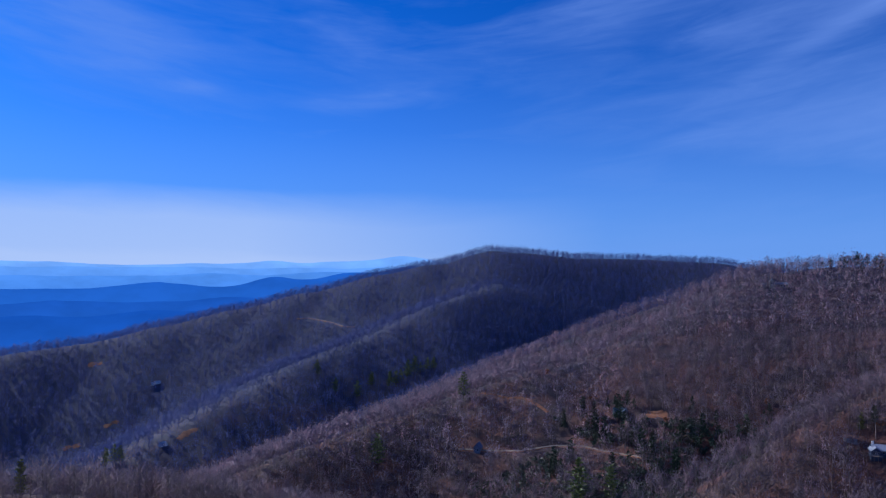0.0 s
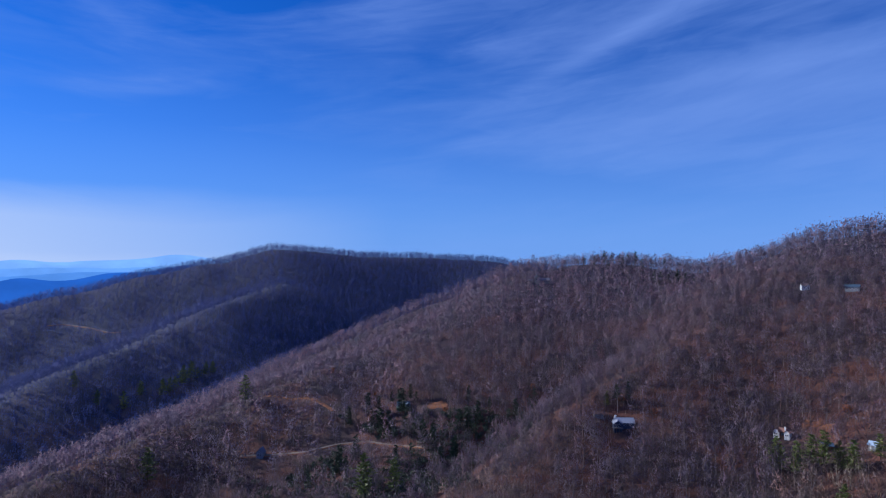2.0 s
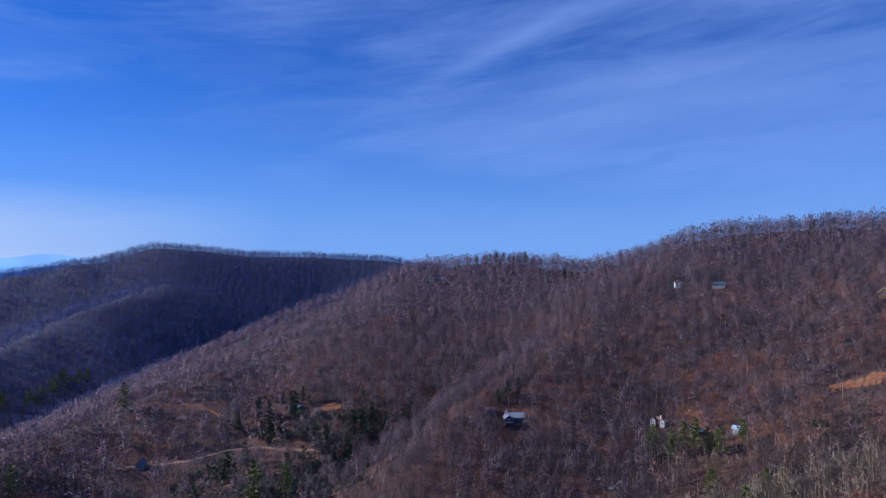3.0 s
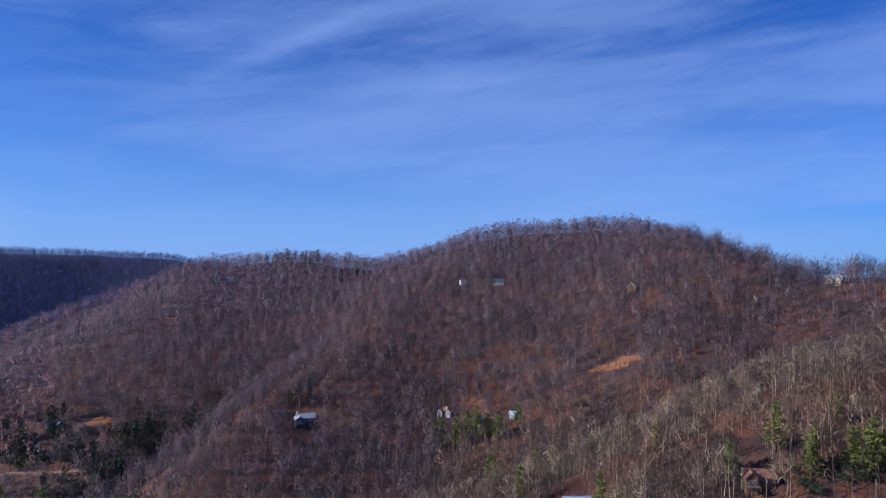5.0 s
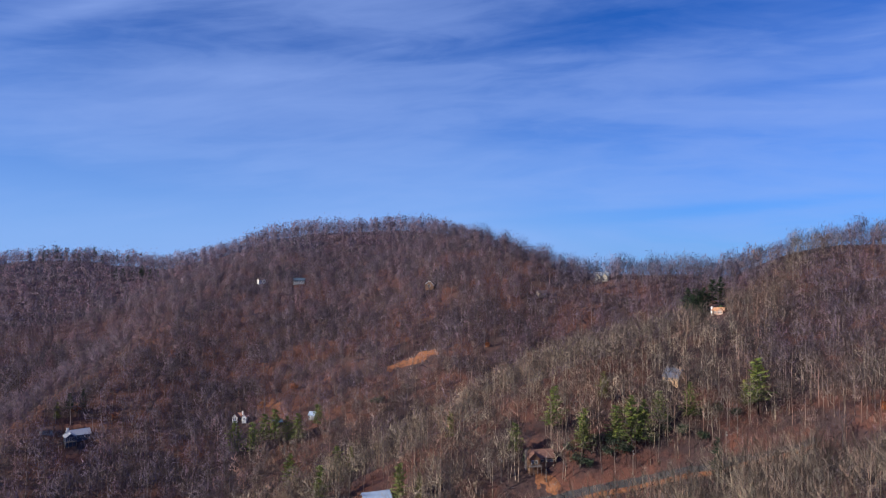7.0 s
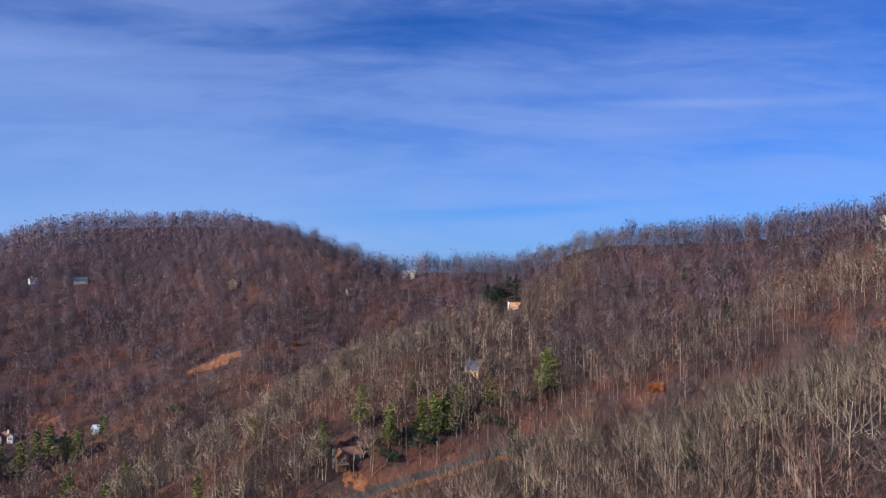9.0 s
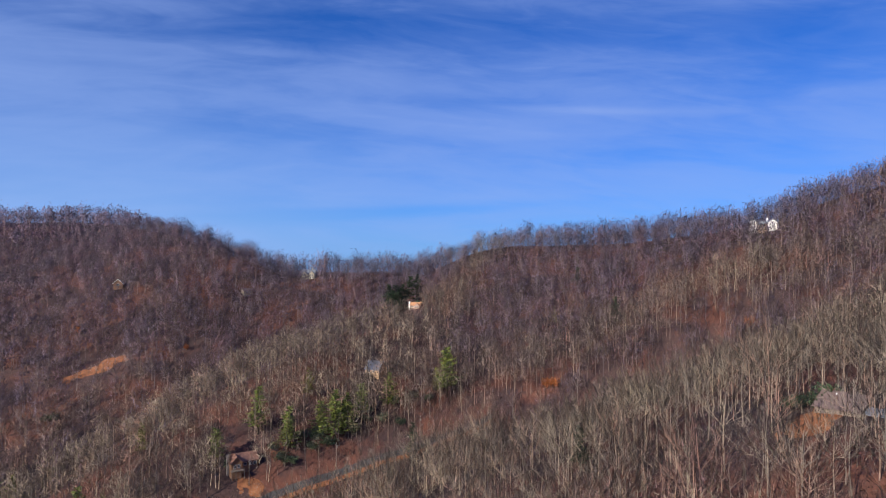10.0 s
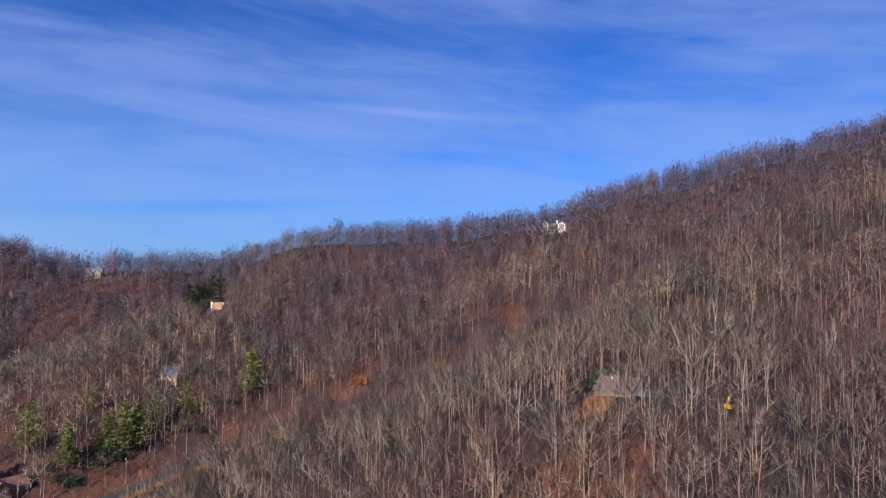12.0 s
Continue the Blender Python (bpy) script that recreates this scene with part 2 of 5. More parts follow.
crest("left_spur", 0.42, 18, (-55, 430, -108.5), (-40, 430, -121.8), (-33.4, 430, -129.1), (-29.9, 425, -130.3), (-26.1, 420, -133.7), (-22, 410, -137.7), (-17.7, 400, -144.7), (-12, 390, -157.4))
crest("dome_spur", 0.42, 14, (46, 800, -18.3), (42, 720, -48.2), (38.2, 650, -70.8), (34.4, 600, -89.6), (29.4, 550, -106.2), (26.3, 505, -135.3), (24.6, 470, -147.0), (23, 440, -150.0))
crest("orange_roof_spur", 0.46, 12, (91, 610, -24.2), (88, 540, -30.6), (85.5, 480, -40.7), (83.4, 450, -43.9), (79.5, 430, -50.2), (75, 415, -56.0), (70.7, 400, -65.0), (66.9, 385, -93.2), (63, 370, -86.4), (58.2, 355, -99.9), (53.4, 342, -108.0), (48.7, 330, -116.9), (43, 320, -141.9))
crest("near_spur", 0.46, 14, (126, 345, -22.7), (121, 330, -29.3), (117.5, 315, -34.8), (114, 300, -41.7), (110.3, 290, -63.5), (104.3, 275, -75.2), (97.7, 262, -74.6), (90.7, 252, -76.1), (85.9, 245, -98.1), (81.1, 238, -88.0), (76.2, 230, -92.1), (70, 222, -110.7))
crest("drive_terrace", 0.46, 14, (126, 215, -36.0), (118.6, 226, -39.0), (113, 222, -48.0))
crest("beyond_saddle", 0.30, 60, (58, 1500, -45.0), (66, 1500, -22.0), (74, 1500, -14.0), (82, 1500, -16.0), (92, 1500, -30.0))


RAVINES = {}


def ravine(name, wide, *pts):
    """A hollow that water has cut behind a spur: compass degrees, metres out, metres deep."""
    RAVINES[name] = (wide, [(*polar(a, d), c) for a, d, c in pts])


ravine("orange_hollow", 36, (78, 478, 4), (74, 466, 10), (70, 452, 16), (66, 440, 24), (62, 428, 32), (58, 416, 38), (53, 402, 40), (48, 388, 38), (42, 376, 30))
ravine("near_hollow", 32, (119, 372, 4), (115, 356, 9), (110.5, 342, 14), (104.5, 328, 19), (98, 316, 25), (91, 306, 32), (86, 298, 38), (81, 290, 38), (75, 280, 34), (69, 272, 26))
ravine("dome_hollow", 38, (37, 735, 6), (33.5, 690, 14), (29.5, 640, 22), (26, 600, 28), (22.5, 560, 28), (19, 520, 20))
ravine("knob_hollow", 40, (20, 955, 6), (15.5, 900, 22), (10.5, 870, 24), (5.5, 850, 16))


def fractal(x, y, size, octaves=4, seed=3):
    """Smooth value noise on arrays, about -1 to 1."""
    total, amp = np.zeros_like(x), 1.0
    rng = np.random.RandomState(seed)
    table = rng.rand(256, 256) * 2 - 1
    norm = 0.0
    for _ in range(octaves):
        u, v = x / size + 17.3 * seed, y / size - 9.1 * seed
        iu, iv = np.floor(u).astype(int), np.floor(v).astype(int)
        fu, fv = u - iu, v - iv
        fu, fv = fu * fu * (3 - 2 * fu), fv * fv * (3 - 2 * fv)
        a, b = table[iu % 256, iv % 256], table[(iu + 1) % 256, iv % 256]
        c, d = table[iu % 256, (iv + 1) % 256], table[(iu + 1) % 256, (iv + 1) % 256]
        total += amp * (a * (1 - fu) * (1 - fv) + b * fu * (1 - fv) + c * (1 - fu) * fv + d * fu * fv)
        norm += amp
        amp, size = amp * 0.5, size * 0.5
    return total / norm


def land(x, y):
    """Height of the ground at arrays x, y."""
    x, y = np.asarray(x, float), np.asarray(y, float)
    soft = 9.0
    floor = -300 - 0.02 * np.hypot(x, y)
    acc = np.exp((floor + 300) / soft)
    for slope, round_, pts in CRESTS.values():
        best = np.full_like(x, -1e4)
        for (x0, y0, z0), (x1, y1, z1) in zip(pts, pts[1:]):
            dx, dy = x1 - x0, y1 - y0
            s = np.clip(((x - x0) * dx + (y - y0) * dy) / (dx * dx + dy * dy), 0, 1)
            away = np.hypot(x - x0 - s * dx, y - y0 - s * dy)
            best = np.maximum(best, z0 + s * (z1 - z0) - slope * (np.sqrt(away ** 2 + round_ ** 2) - round_))
        acc = acc + np.exp(np.clip((best + 300) / soft, -50, 200))
    h = soft * np.log(acc) - 300
    for wide, pts in RAVINES.values():
        cut = np.zeros_like(x)
        for (x0, y0, c0), (x1, y1, c1) in zip(pts, pts[1:]):
            dx, dy = x1 - x0, y1 - y0
            s = np.clip(((x - x0) * dx + (y - y0) * dy) / (dx * dx + dy * dy), 0, 1)
            away = np.hypot(x - x0 - s * dx, y - y0 - s * dy)
            cut = np.maximum(cut, (c0 + s * (c1 - c0)) * np.exp(-(away / wide) ** 2))
        h = h - cut
    r = np.hypot(x, y)
    h = h + fractal(x, y, 170.0, 4) * 6.0 * np.clip(r / 500, 0.35, 1.1)
    return h + EYE


GX = np.unique(np.concatenate([np.arange(-1000, 1000, 10.0), np.arange(1000, 2000, 50.0), -np.geomspace(1000, 4900, 24), np.geomspace(2000, 4900, 14)]))
GY = np.unique(np.concatenate([np.arange(-600, 2100, 10.0), -np.geomspace(600, 4900, 24), np.geomspace(2100, 4900, 20)]))
GRID = land(*np.meshgrid(GX, GY))


def ground_z(x, y):
    """Height on the ground sheet itself."""
    x, y = np.asarray(x, float), np.asarray(y, float)
    i = np.clip(np.searchsorted(GX, x) - 1, 0, len(GX) - 2)
    j = np.clip(np.searchsorted(GY, y) - 1, 0, len(GY) - 2)
    u, v = (x - GX[i]) / (GX[i + 1] - GX[i]), (y - GY[j]) / (GY[j + 1] - GY[j])
    return (GRID[j, i] * (1 - u) * (1 - v) + GRID[j, i + 1] * u * (1 - v) + GRID[j + 1, i] * (1 - u) * v + GRID[j + 1, i + 1] * u * v)


def mesh_of(name, verts, faces, mats, index=None, smooth=False, normals=None, tone=None):
    """A mesh from arrays; faces all of one size."""
    me = bpy.data.meshes.new(name)
    n, k = faces.shape
    me.vertices.add(len(verts))
    me.vertices.foreach_set("co", np.ascontiguousarray(verts, dtype=np.float32).ravel())
    me.loops.add(n * k)
    me.loops.foreach_set("vertex_index", np.ascontiguousarray(faces, dtype=np.int32).ravel())
    me.polygons.add(n)
    me.polygons.foreach_set("loop_start", np.arange(0, n * k, k, dtype=np.int32))
    for m in mats:
        me.materials.append(m)
    if index is not None:
        me.polygons.foreach_set("material_index", np.ascontiguousarray(index, dtype=np.int32))
    if smooth:
        me.polygons.foreach_set("use_smooth", np.ones(n, dtype=bool))
    me.update(calc_edges=True)
    if normals is not None:
        me.attributes.new("lit", "FLOAT_VECTOR", "POINT").data.foreach_set("vector", np.ascontiguousarray(normals, dtype=np.float32).ravel())
    if tone is not None:
        me.attributes.new("tone", "FLOAT", "FACE").data.foreach_set("value", np.ascontiguousarray(tone, dtype=np.float32))
    return me


def sheet(name, xs, ys, zs, mats):
    X, Y = np.meshgrid(xs, ys)
    nx, ny = len(xs), len(ys)
    ids = np.arange(nx * ny).reshape(ny, nx)
    quads = np.stack([ids[:-1, :-1], ids[:-1, 1:], ids[1:, 1:], ids[1:, :-1]], -1).reshape(-1, 4)
    return mesh_of(name, np.stack([X, Y, zs], -1).reshape(-1, 3), quads, mats, None, True)


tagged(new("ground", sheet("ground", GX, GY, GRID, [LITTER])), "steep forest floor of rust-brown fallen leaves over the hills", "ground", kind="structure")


def far_range(name, d, az0, az1, col, profile, label):
    """A long blue range at distance d; profile gives elevation in degrees along the compass."""
    az = np.linspace(az0, az1, 260)
    top = np.array([profile(a) for a in az]) + 0.10 * fractal(az * 1.0, az * 0 + d, 2.4, 5, 5)
    rows = []
    for k, (dd, cut) in enumerate(((0, 0.0), (-90, 0.35), (-260, 1.1), (-500, 3.0))):
        r = d + dd
        z = d * np.tan(np.radians(top)) - cut * 90 + 14 * fractal(az * 30.0, az * 0 + k * 40, 60.0, 3, 8) * (k > 0)
        rows.append(np.stack([r * np.sin(np.radians(az)), r * np.cos(np.radians(az)), z + EYE], -1))
    rows.append(rows[-1] * [1, 1, 0] + [0, 0, -260])
    n = len(az)
    ids = np.arange(n * len(rows)).reshape(len(rows), n)
    quads = np.stack([ids[:-1, :-1], ids[1:, :-1], ids[1:, 1:], ids[:-1, 1:]], -1).reshape(-1, 4)
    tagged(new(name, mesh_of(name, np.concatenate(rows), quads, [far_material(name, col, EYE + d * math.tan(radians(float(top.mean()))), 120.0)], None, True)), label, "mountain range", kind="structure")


def humps(*terms):
    """A skyline of smooth humps: centre, width and height in degrees."""
    return lambda a: sum(h * math.exp(-((a - c) / w) ** 2) for c, w, h in terms)


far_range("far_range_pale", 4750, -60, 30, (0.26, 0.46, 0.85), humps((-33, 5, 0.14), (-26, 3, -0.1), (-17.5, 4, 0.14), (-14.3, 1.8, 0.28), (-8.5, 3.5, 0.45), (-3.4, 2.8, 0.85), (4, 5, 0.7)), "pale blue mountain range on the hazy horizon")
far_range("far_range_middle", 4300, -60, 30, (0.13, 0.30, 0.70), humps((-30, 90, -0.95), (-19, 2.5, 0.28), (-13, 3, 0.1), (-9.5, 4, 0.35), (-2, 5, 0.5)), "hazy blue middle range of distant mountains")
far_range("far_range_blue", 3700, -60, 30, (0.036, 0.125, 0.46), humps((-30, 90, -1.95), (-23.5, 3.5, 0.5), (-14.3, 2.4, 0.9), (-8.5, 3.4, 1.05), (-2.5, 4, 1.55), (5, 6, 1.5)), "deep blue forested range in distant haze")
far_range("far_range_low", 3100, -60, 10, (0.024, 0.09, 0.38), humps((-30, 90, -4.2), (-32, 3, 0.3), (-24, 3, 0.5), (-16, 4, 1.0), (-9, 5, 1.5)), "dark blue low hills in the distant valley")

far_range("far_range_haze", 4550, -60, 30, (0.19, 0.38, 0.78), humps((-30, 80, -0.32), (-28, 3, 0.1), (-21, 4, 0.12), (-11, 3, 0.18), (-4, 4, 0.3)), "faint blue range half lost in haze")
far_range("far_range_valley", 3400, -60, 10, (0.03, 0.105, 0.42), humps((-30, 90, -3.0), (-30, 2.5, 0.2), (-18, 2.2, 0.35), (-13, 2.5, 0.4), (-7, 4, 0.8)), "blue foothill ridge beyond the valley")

# ---------------------------------------------------------------- bare trees
class Shape:
    """Collects triangles of tapered limbs and flat twigs."""

    def __init__(self, seed):
        self.v, self.f, self.m, self.n, self.rng = [], [], [], [], np.random.RandomState(seed)

    def limb(self, p0, p1, r0, r1, sides, mat=0):
        axis = p1 - p0
        a = np.cross(axis, (0.3, 0.9, 0.2))
        a /= np.linalg.norm(a) + 1e-9
        b = np.cross(axis / (np.linalg.norm(axis) + 1e-9), a)
        n0 = len(self.v)
        ang = np.arange(sides) * 2 * math.pi / sides
        rim = [math.cos(th) * a + math.sin(th) * b for th in ang]
        for d in rim:
            self.v.append(p0 + r0 * d)
            self.n.append(d)
        if r1 <= 0:
            self.v.append(p1)
            self.n.append(axis / (np.linalg.norm(axis) + 1e-9))
            for i in range(sides):
                self.f.append((n0 + i, n0 + (i + 1) % sides, n0 + sides))
                self.m.append(mat)
            return
        for d in rim:
            self.v.append(p1 + r1 * d)
            self.n.append(d)
        for i in range(sides):
            j = (i + 1) % sides
            self.f += [(n0 + i, n0 + j, n0 + sides + j), (n0 + i, n0 + sides + j, n0 + sides + i)]
            self.m += [mat, mat]

    def twig(self, p0, p1, w, mat=1, heart=None):
        """A spray of twigs; about a heart it is lit as part of the crown's round."""
        side = np.cross(p1 - p0, self.rng.randn(3))
        side *= 0.5 * w / (np.linalg.norm(side) + 1e-9)
        n0 = len(self.v)
        face = np.cross(side, p1 - p0)
        out = face if heart is None else 0.7 * p0 + 0.3 * p1 - heart
        if np.dot(face, out) < 0:
            side = -side
        self.v += [p0 - side, p0 + side, p1]
        self.n += [out / (np.linalg.norm(out) + 1e-9)] * 3
        self.f.append((n0, n0 + 1, n0 + 2))
        self.m.append(mat)

    def arrays(self):
        return np.array(self.v, float), np.array(self.f, int), np.array(self.m, int)


def bare_tree(seed, level):
    """A leafless hardwood about 22 m high: a straight bole, limbs that fan up and out, and a rounded
    crown of thin branches with a haze of twigs. level 0 near, 1 and 2 middle, 3 far."""
    s = Shape(seed)
    rng = s.rng
    tall = 22.0 * rng.uniform(0.9, 1.12)
    lean = rng.randn(2) * 0.025
    fork = tall * rng.uniform(0.27, 0.42)
    wide = tall * rng.uniform(*((0.29, 0.42), (0.27, 0.38), (0.24, 0.33), (0.23, 0.32))[level])
    line = lambda h: np.array([lean[0] * h + 0.2 * math.sin(h * 0.35 + seed), lean[1] * h + 0.2 * math.cos(h * 0.3 + seed), h])
    heart = line(tall * (0.62, 0.59, 0.53, 0.5)[level])
    deep = heart - [0, 0, tall * 0.12]
    base = rng.uniform(0.19, 0.28)
    fat = (0.85, 0.95, 1.15, 1.4)[level]
    cuts = (np.linspace(-1.5, tall * 0.75, 5), np.array([-1.5, fork, tall * 0.75]), np.array([-1.5, tall * 0.7]), np.array([-1.5, tall * 0.62]))[level]
    rad = lambda h: fat * base * max(0.25, 1 - 0.9 * h / tall)
    for h0, h1 in zip(cuts, cuts[1:]):
        s.limb(line(h0), line(h1), rad(max(h0, 0)), rad(h1) if level < 2 else 0, (5, 3, 3, 3)[level])
    limbs = (9, 8, 5, 0)[level]
    crown = lambda th, phi: heart + np.array([wide * math.sin(phi) * math.cos(th), wide * math.sin(phi) * math.sin(th), tall * (0.37, 0.4, 0.46, 0.48)[level] * math.cos(phi)])
    for k in range(limbs):
        th = k * 2.4 + rng.uniform(-0.4, 0.4)
        phi = math.acos(1 - 0.95 * (k + 0.5) / limbs) if k else 0.15
        end = heart + (crown(th, phi) - heart) * rng.uniform(0.85, 1.05)
        h = min(max(fork + (end[2] - fork) * rng.uniform(0.0, 0.35), fork * 0.9), tall * 0.7)
        p = line(h)
        reach = np.linalg.norm(end - p)
        mid = p + (end - p) * 0.5 + np.array([math.cos(th), math.sin(th), -0.45]) * reach * 0.09
        way = (end - mid) / np.linalg.norm(end - mid)
        r = rad(h) * 0.46
        if level:
            s.twig(p, end, r * (2.0, 2.0, 2.4)[level], 0, deep)
            continue
        s.limb(p, mid, r, r * 0.65, 3)
        s.limb(mid, end, r * 0.65, 0, 3)
        for j in range(5):
            u = 0.3 + 0.68 * (j + rng.uniform(0.2, 0.9)) / 5
            q = p + (mid - p) * min(u * 2, 1) + (end - mid) * max(0, u * 2 - 1)
            out = q - heart + [0, 0, tall * 0.12]
            side = rng.randn(3) * 0.3 + out / (np.linalg.norm(out) + 1e-6) * 0.5 + way * 0.8 + [0, 0, 0.25]
            side /= np.linalg.norm(side)
            e = q + side * reach * rng.uniform(0.26, 0.46)
            s.twig(q, e, max(r * 0.6, 0.11), 0, deep)
            for i in range(4):
                a = q + (e - q) * rng.uniform(0.2, 1.0)
                tip = rng.randn(3) * 0.4 + side * 0.7 + [0, 0, 0.45]
                tip *= rng.uniform(1.2, 2.4) / np.linalg.norm(tip)
                s.twig(a, a + tip, 0.11, 0, deep)
    root = line(fork)
    # fine branches and twigs that fan up and out to the round of the crown
    fine = (120, 140, 90, 34)[level]
    for i in range(fine):
        th, phi = i * 2.4 + rng.uniform(-0.5, 0.5), math.acos(1 - (1.42, 1.45, 1.62, 1.62)[level] * (i + 0.5) / fine)
        far = 0.35 + 0.7 * math.sqrt(rng.rand())
        tip = heart + (crown(th, phi) - heart) * far
        way = (tip - root) / np.linalg.norm(tip - root) + rng.randn(3) * (0.52, 0.48, 0.45, 0.65)[level]
        way *= (2.0, 2.5, 2.7, 2.8)[level] * rng.uniform(0.7, 1.3) / np.linalg.norm(way)
        bold = level == 1 and i % 5 == 0
        s.twig(tip - way * (1.5 if bold else 1), tip, (0.095, 0.145, 0.29, 0.7)[level] * rng.uniform(0.75, 1.25) * (1.7 if bold else 1), 0 if bold or (0 < level < 3 and far < 0.6) else 1, deep)
    return (*s.arrays(), np.array(s.n, float))


def scatter(x0, x1, y0, y1, step, seed):
    rng = np.random.RandomState(seed)
    U, V = np.meshgrid(np.arange(-3400, 3400, step), np.arange(-3400, 3400, step))
    U = U.ravel() + rng.uniform(-0.7, 0.7, U.size) * step
    V = V.ravel() + rng.uniform(-0.7, 0.7, V.size) * step
    X, Y = 0.81 * U - 0.586 * V, 0.586 * U + 0.81 * V
    sel = (X > x0) & (X < x1) & (Y > y0) & (Y < y1)
    return X[sel], Y[sel], rng


def planted(shapes, X, Y, Z, scale, turn, pick):
    """Joins copies of the shapes at many places into arrays."""
    vs, fs, ms, ns, n = [], [], [], [], 0
    for k, (v, f, m, *lit) in enumerate(shapes):
        sel = np.where(pick % len(shapes) == k)[0]
        if not len(sel):
            continue
        c, s, sc = np.cos(turn[sel])[:, None], np.sin(turn[sel])[:, None], scale[sel][:, None]
        x = (v[None, :, 0] * c - v[None, :, 1] * s) * sc + X[sel][:, None]
        y = (v[None, :, 0] * s + v[None, :, 1] * c) * sc + Y[sel][:, None]
        z = v[None, :, 2] * sc + Z[sel][:, None]
        vs.append(np.stack([x, y, z], -1).reshape(-1, 3))
        fs.append((f[None] + (n + np.arange(len(sel)) * len(v))[:, None, None]).reshape(-1, 3))
        ms.append(np.tile(m, len(sel)) + 2 * (k % 3))
        if lit:
            a = lit[0]
            ns.append(np.stack([a[None, :, 0] * c - a[None, :, 1] * s, a[None, :, 0] * s + a[None, :, 1] * c, a[None, :, 2] + 0 * c], -1).reshape(-1, 3))
        n += len(v) * len(sel)
    out = (np.concatenate(vs), np.concatenate(fs), np.concatenate(ms))
    return (*out, np.concatenate(ns)) if ns else out


def in_thicket(X, Y):
    """The valley bottom with its evergreen thicket."""
    az, r = np.degrees(np.arctan2(X, Y)), np.hypot(X, Y)
    inside = (az > 1) & (az < 26) & (r > 470) & (r < np.interp(az, (1, 8, 12, 20, 26), (565, 605, 650, 645, 610)))
    return inside & (fractal(X, Y, 50.0, 2, 13) > -0.2)


def open_ground(X, Y, share=1.0):
    """True where trees may stand: not on a clearing, a road or a house's plot."""
    ok = np.ones(len(X), bool)
    for x, y, r in CLEARINGS:
        ok &= np.hypot(X - x, Y - y) > r * share
    for pts, half, brush in ROADS:
        if brush and share < 1:
            continue
        for (x0, y0), (x1, y1) in zip(pts, pts[1:]):
            dx, dy = x1 - x0, y1 - y0
            s = np.clip(((X - x0) * dx + (Y - y0) * dy) / (dx * dx + dy * dy), 0, 1)
            ok &= np.hypot(X - x0 - s * dx, Y - y0 - s * dy) > half
    return ok


def in_sight(X, Y, Z, slack):
    """Slopes that can show from the drone, with some metres behind the crests."""
    ok = np.ones(len(X), bool)
    for u in np.linspace(0.12, 0.97, 30):
        ok &= ground_z(X * u, Y * u) - EYE < u * (Z - EYE) + slack * u + 2
    return ok


# ---------------------------------------------------------------- plots, roads and clearings
# compass degrees, metres from the drone, cleared radius
PLOTS = dict(grey_house=(33.4, 523, 13), brown_shed=(31.5, 531, 7), white_gable=(45.4, 524, 11), small_shed=(51.2, 499, 6), dark_roof=(48.2, 505, 7),
             white_cottage=(46.9, 745, 9), blue_cottage=(50.0, 730, 9), knob_lodge=(26.7, 915, 14), teal_house=(15.0, 663, 11), slate_cabin=(3.2, 631, 9),
             far_white=(-23.1, 1431, 10), far_cabin=(-22.6, 1001, 8), chalet=(61.1, 642, 8), pale_cottage=(70.7, 601, 7), beige_lodge=(75.7, 640, 12), orange_roof=(84.7, 511, 9),
             slate_roof=(81.4, 391, 6), brown_cabin=(70.4, 328, 8), blue_roof=(56.5, 318, 10), white_house=(113.0, 512, 13), wide_roof=(118.6, 215, 9), digger=(126.7, 196, 4))
CLEARINGS = []
OPEN_FRONT = dict(white_house=19, beige_lodge=26, white_gable=48, grey_house=48, wide_roof=13, digger=12, orange_roof=64, brown_cabin=18, slate_roof=0, small_shed=22, blue_roof=22, chalet=40, white_cottage=30, blue_cottage=26, teal_house=40, slate_cabin=40, knob_lodge=14, far_white=60, pale_cottage=10, dark_roof=30)
for key, (az, d, r) in PLOTS.items():
    reach = OPEN_FRONT.get(key, 14)
    px, py = polar(az, d)
    CLEARINGS += [(px, py, r * 0.85), (px + 9 * math.sin(SUN_AZ), py + 9 * math.cos(SUN_AZ), r * 0.5)] + [(*polar(az, d - u), r * max(0.5, 0.78 - 0.004 * u)) for u in range(6, reach, 6)]
BARE = dict(far_patch=[(-27.7, 1566, 9), (-27.2, 1560, 7)], far_strip=[(-26.5, 1326, 6), (-26.0, 1330, 5)], far_yard=[(-29.2, 1291, 7), (-28.6, 1290, 6)],
            dome_cut=[(57.9, 533, 4.4), (58.7, 534, 5.4), (59.6, 535, 6.4), (60.5, 536, 6.2), (61.4, 537, 4.6)], drive_cut=[(114.9, 206, 4.0), (115.6, 208, 5.2), (116.3, 210, 5.6), (117.2, 215, 5.5), (118.0, 222, 4)],
            house_cut=[(46.9, 537, 4.1), (47.6, 537, 4.8), (48.4, 531, 3.4)], far_cut=[(-21.4, 1016, 6), (-20.9, 1022, 7), (-20.4, 1028, 6)],
            orange_bank=[(70.6, 321, 4), (71.4, 319, 3)], valley_cut=[(17.6, 654, 6), (18.4, 654, 5)])
CLEARINGS += [(*polar(83.4, d), 5.5) for d in range(462, 545, 7)]
for spots in BARE.values():
    CLEARINGS += [(*polar(a, d), r * 0.9) for a, d, r in spots] + [(*polar(a, d - u), r * (0.85 - 0.006 * u)) for a, d, r in spots for u in ((7, 13, 19, 25, 31) if d < 260 else (8, 15, 22, 29))]
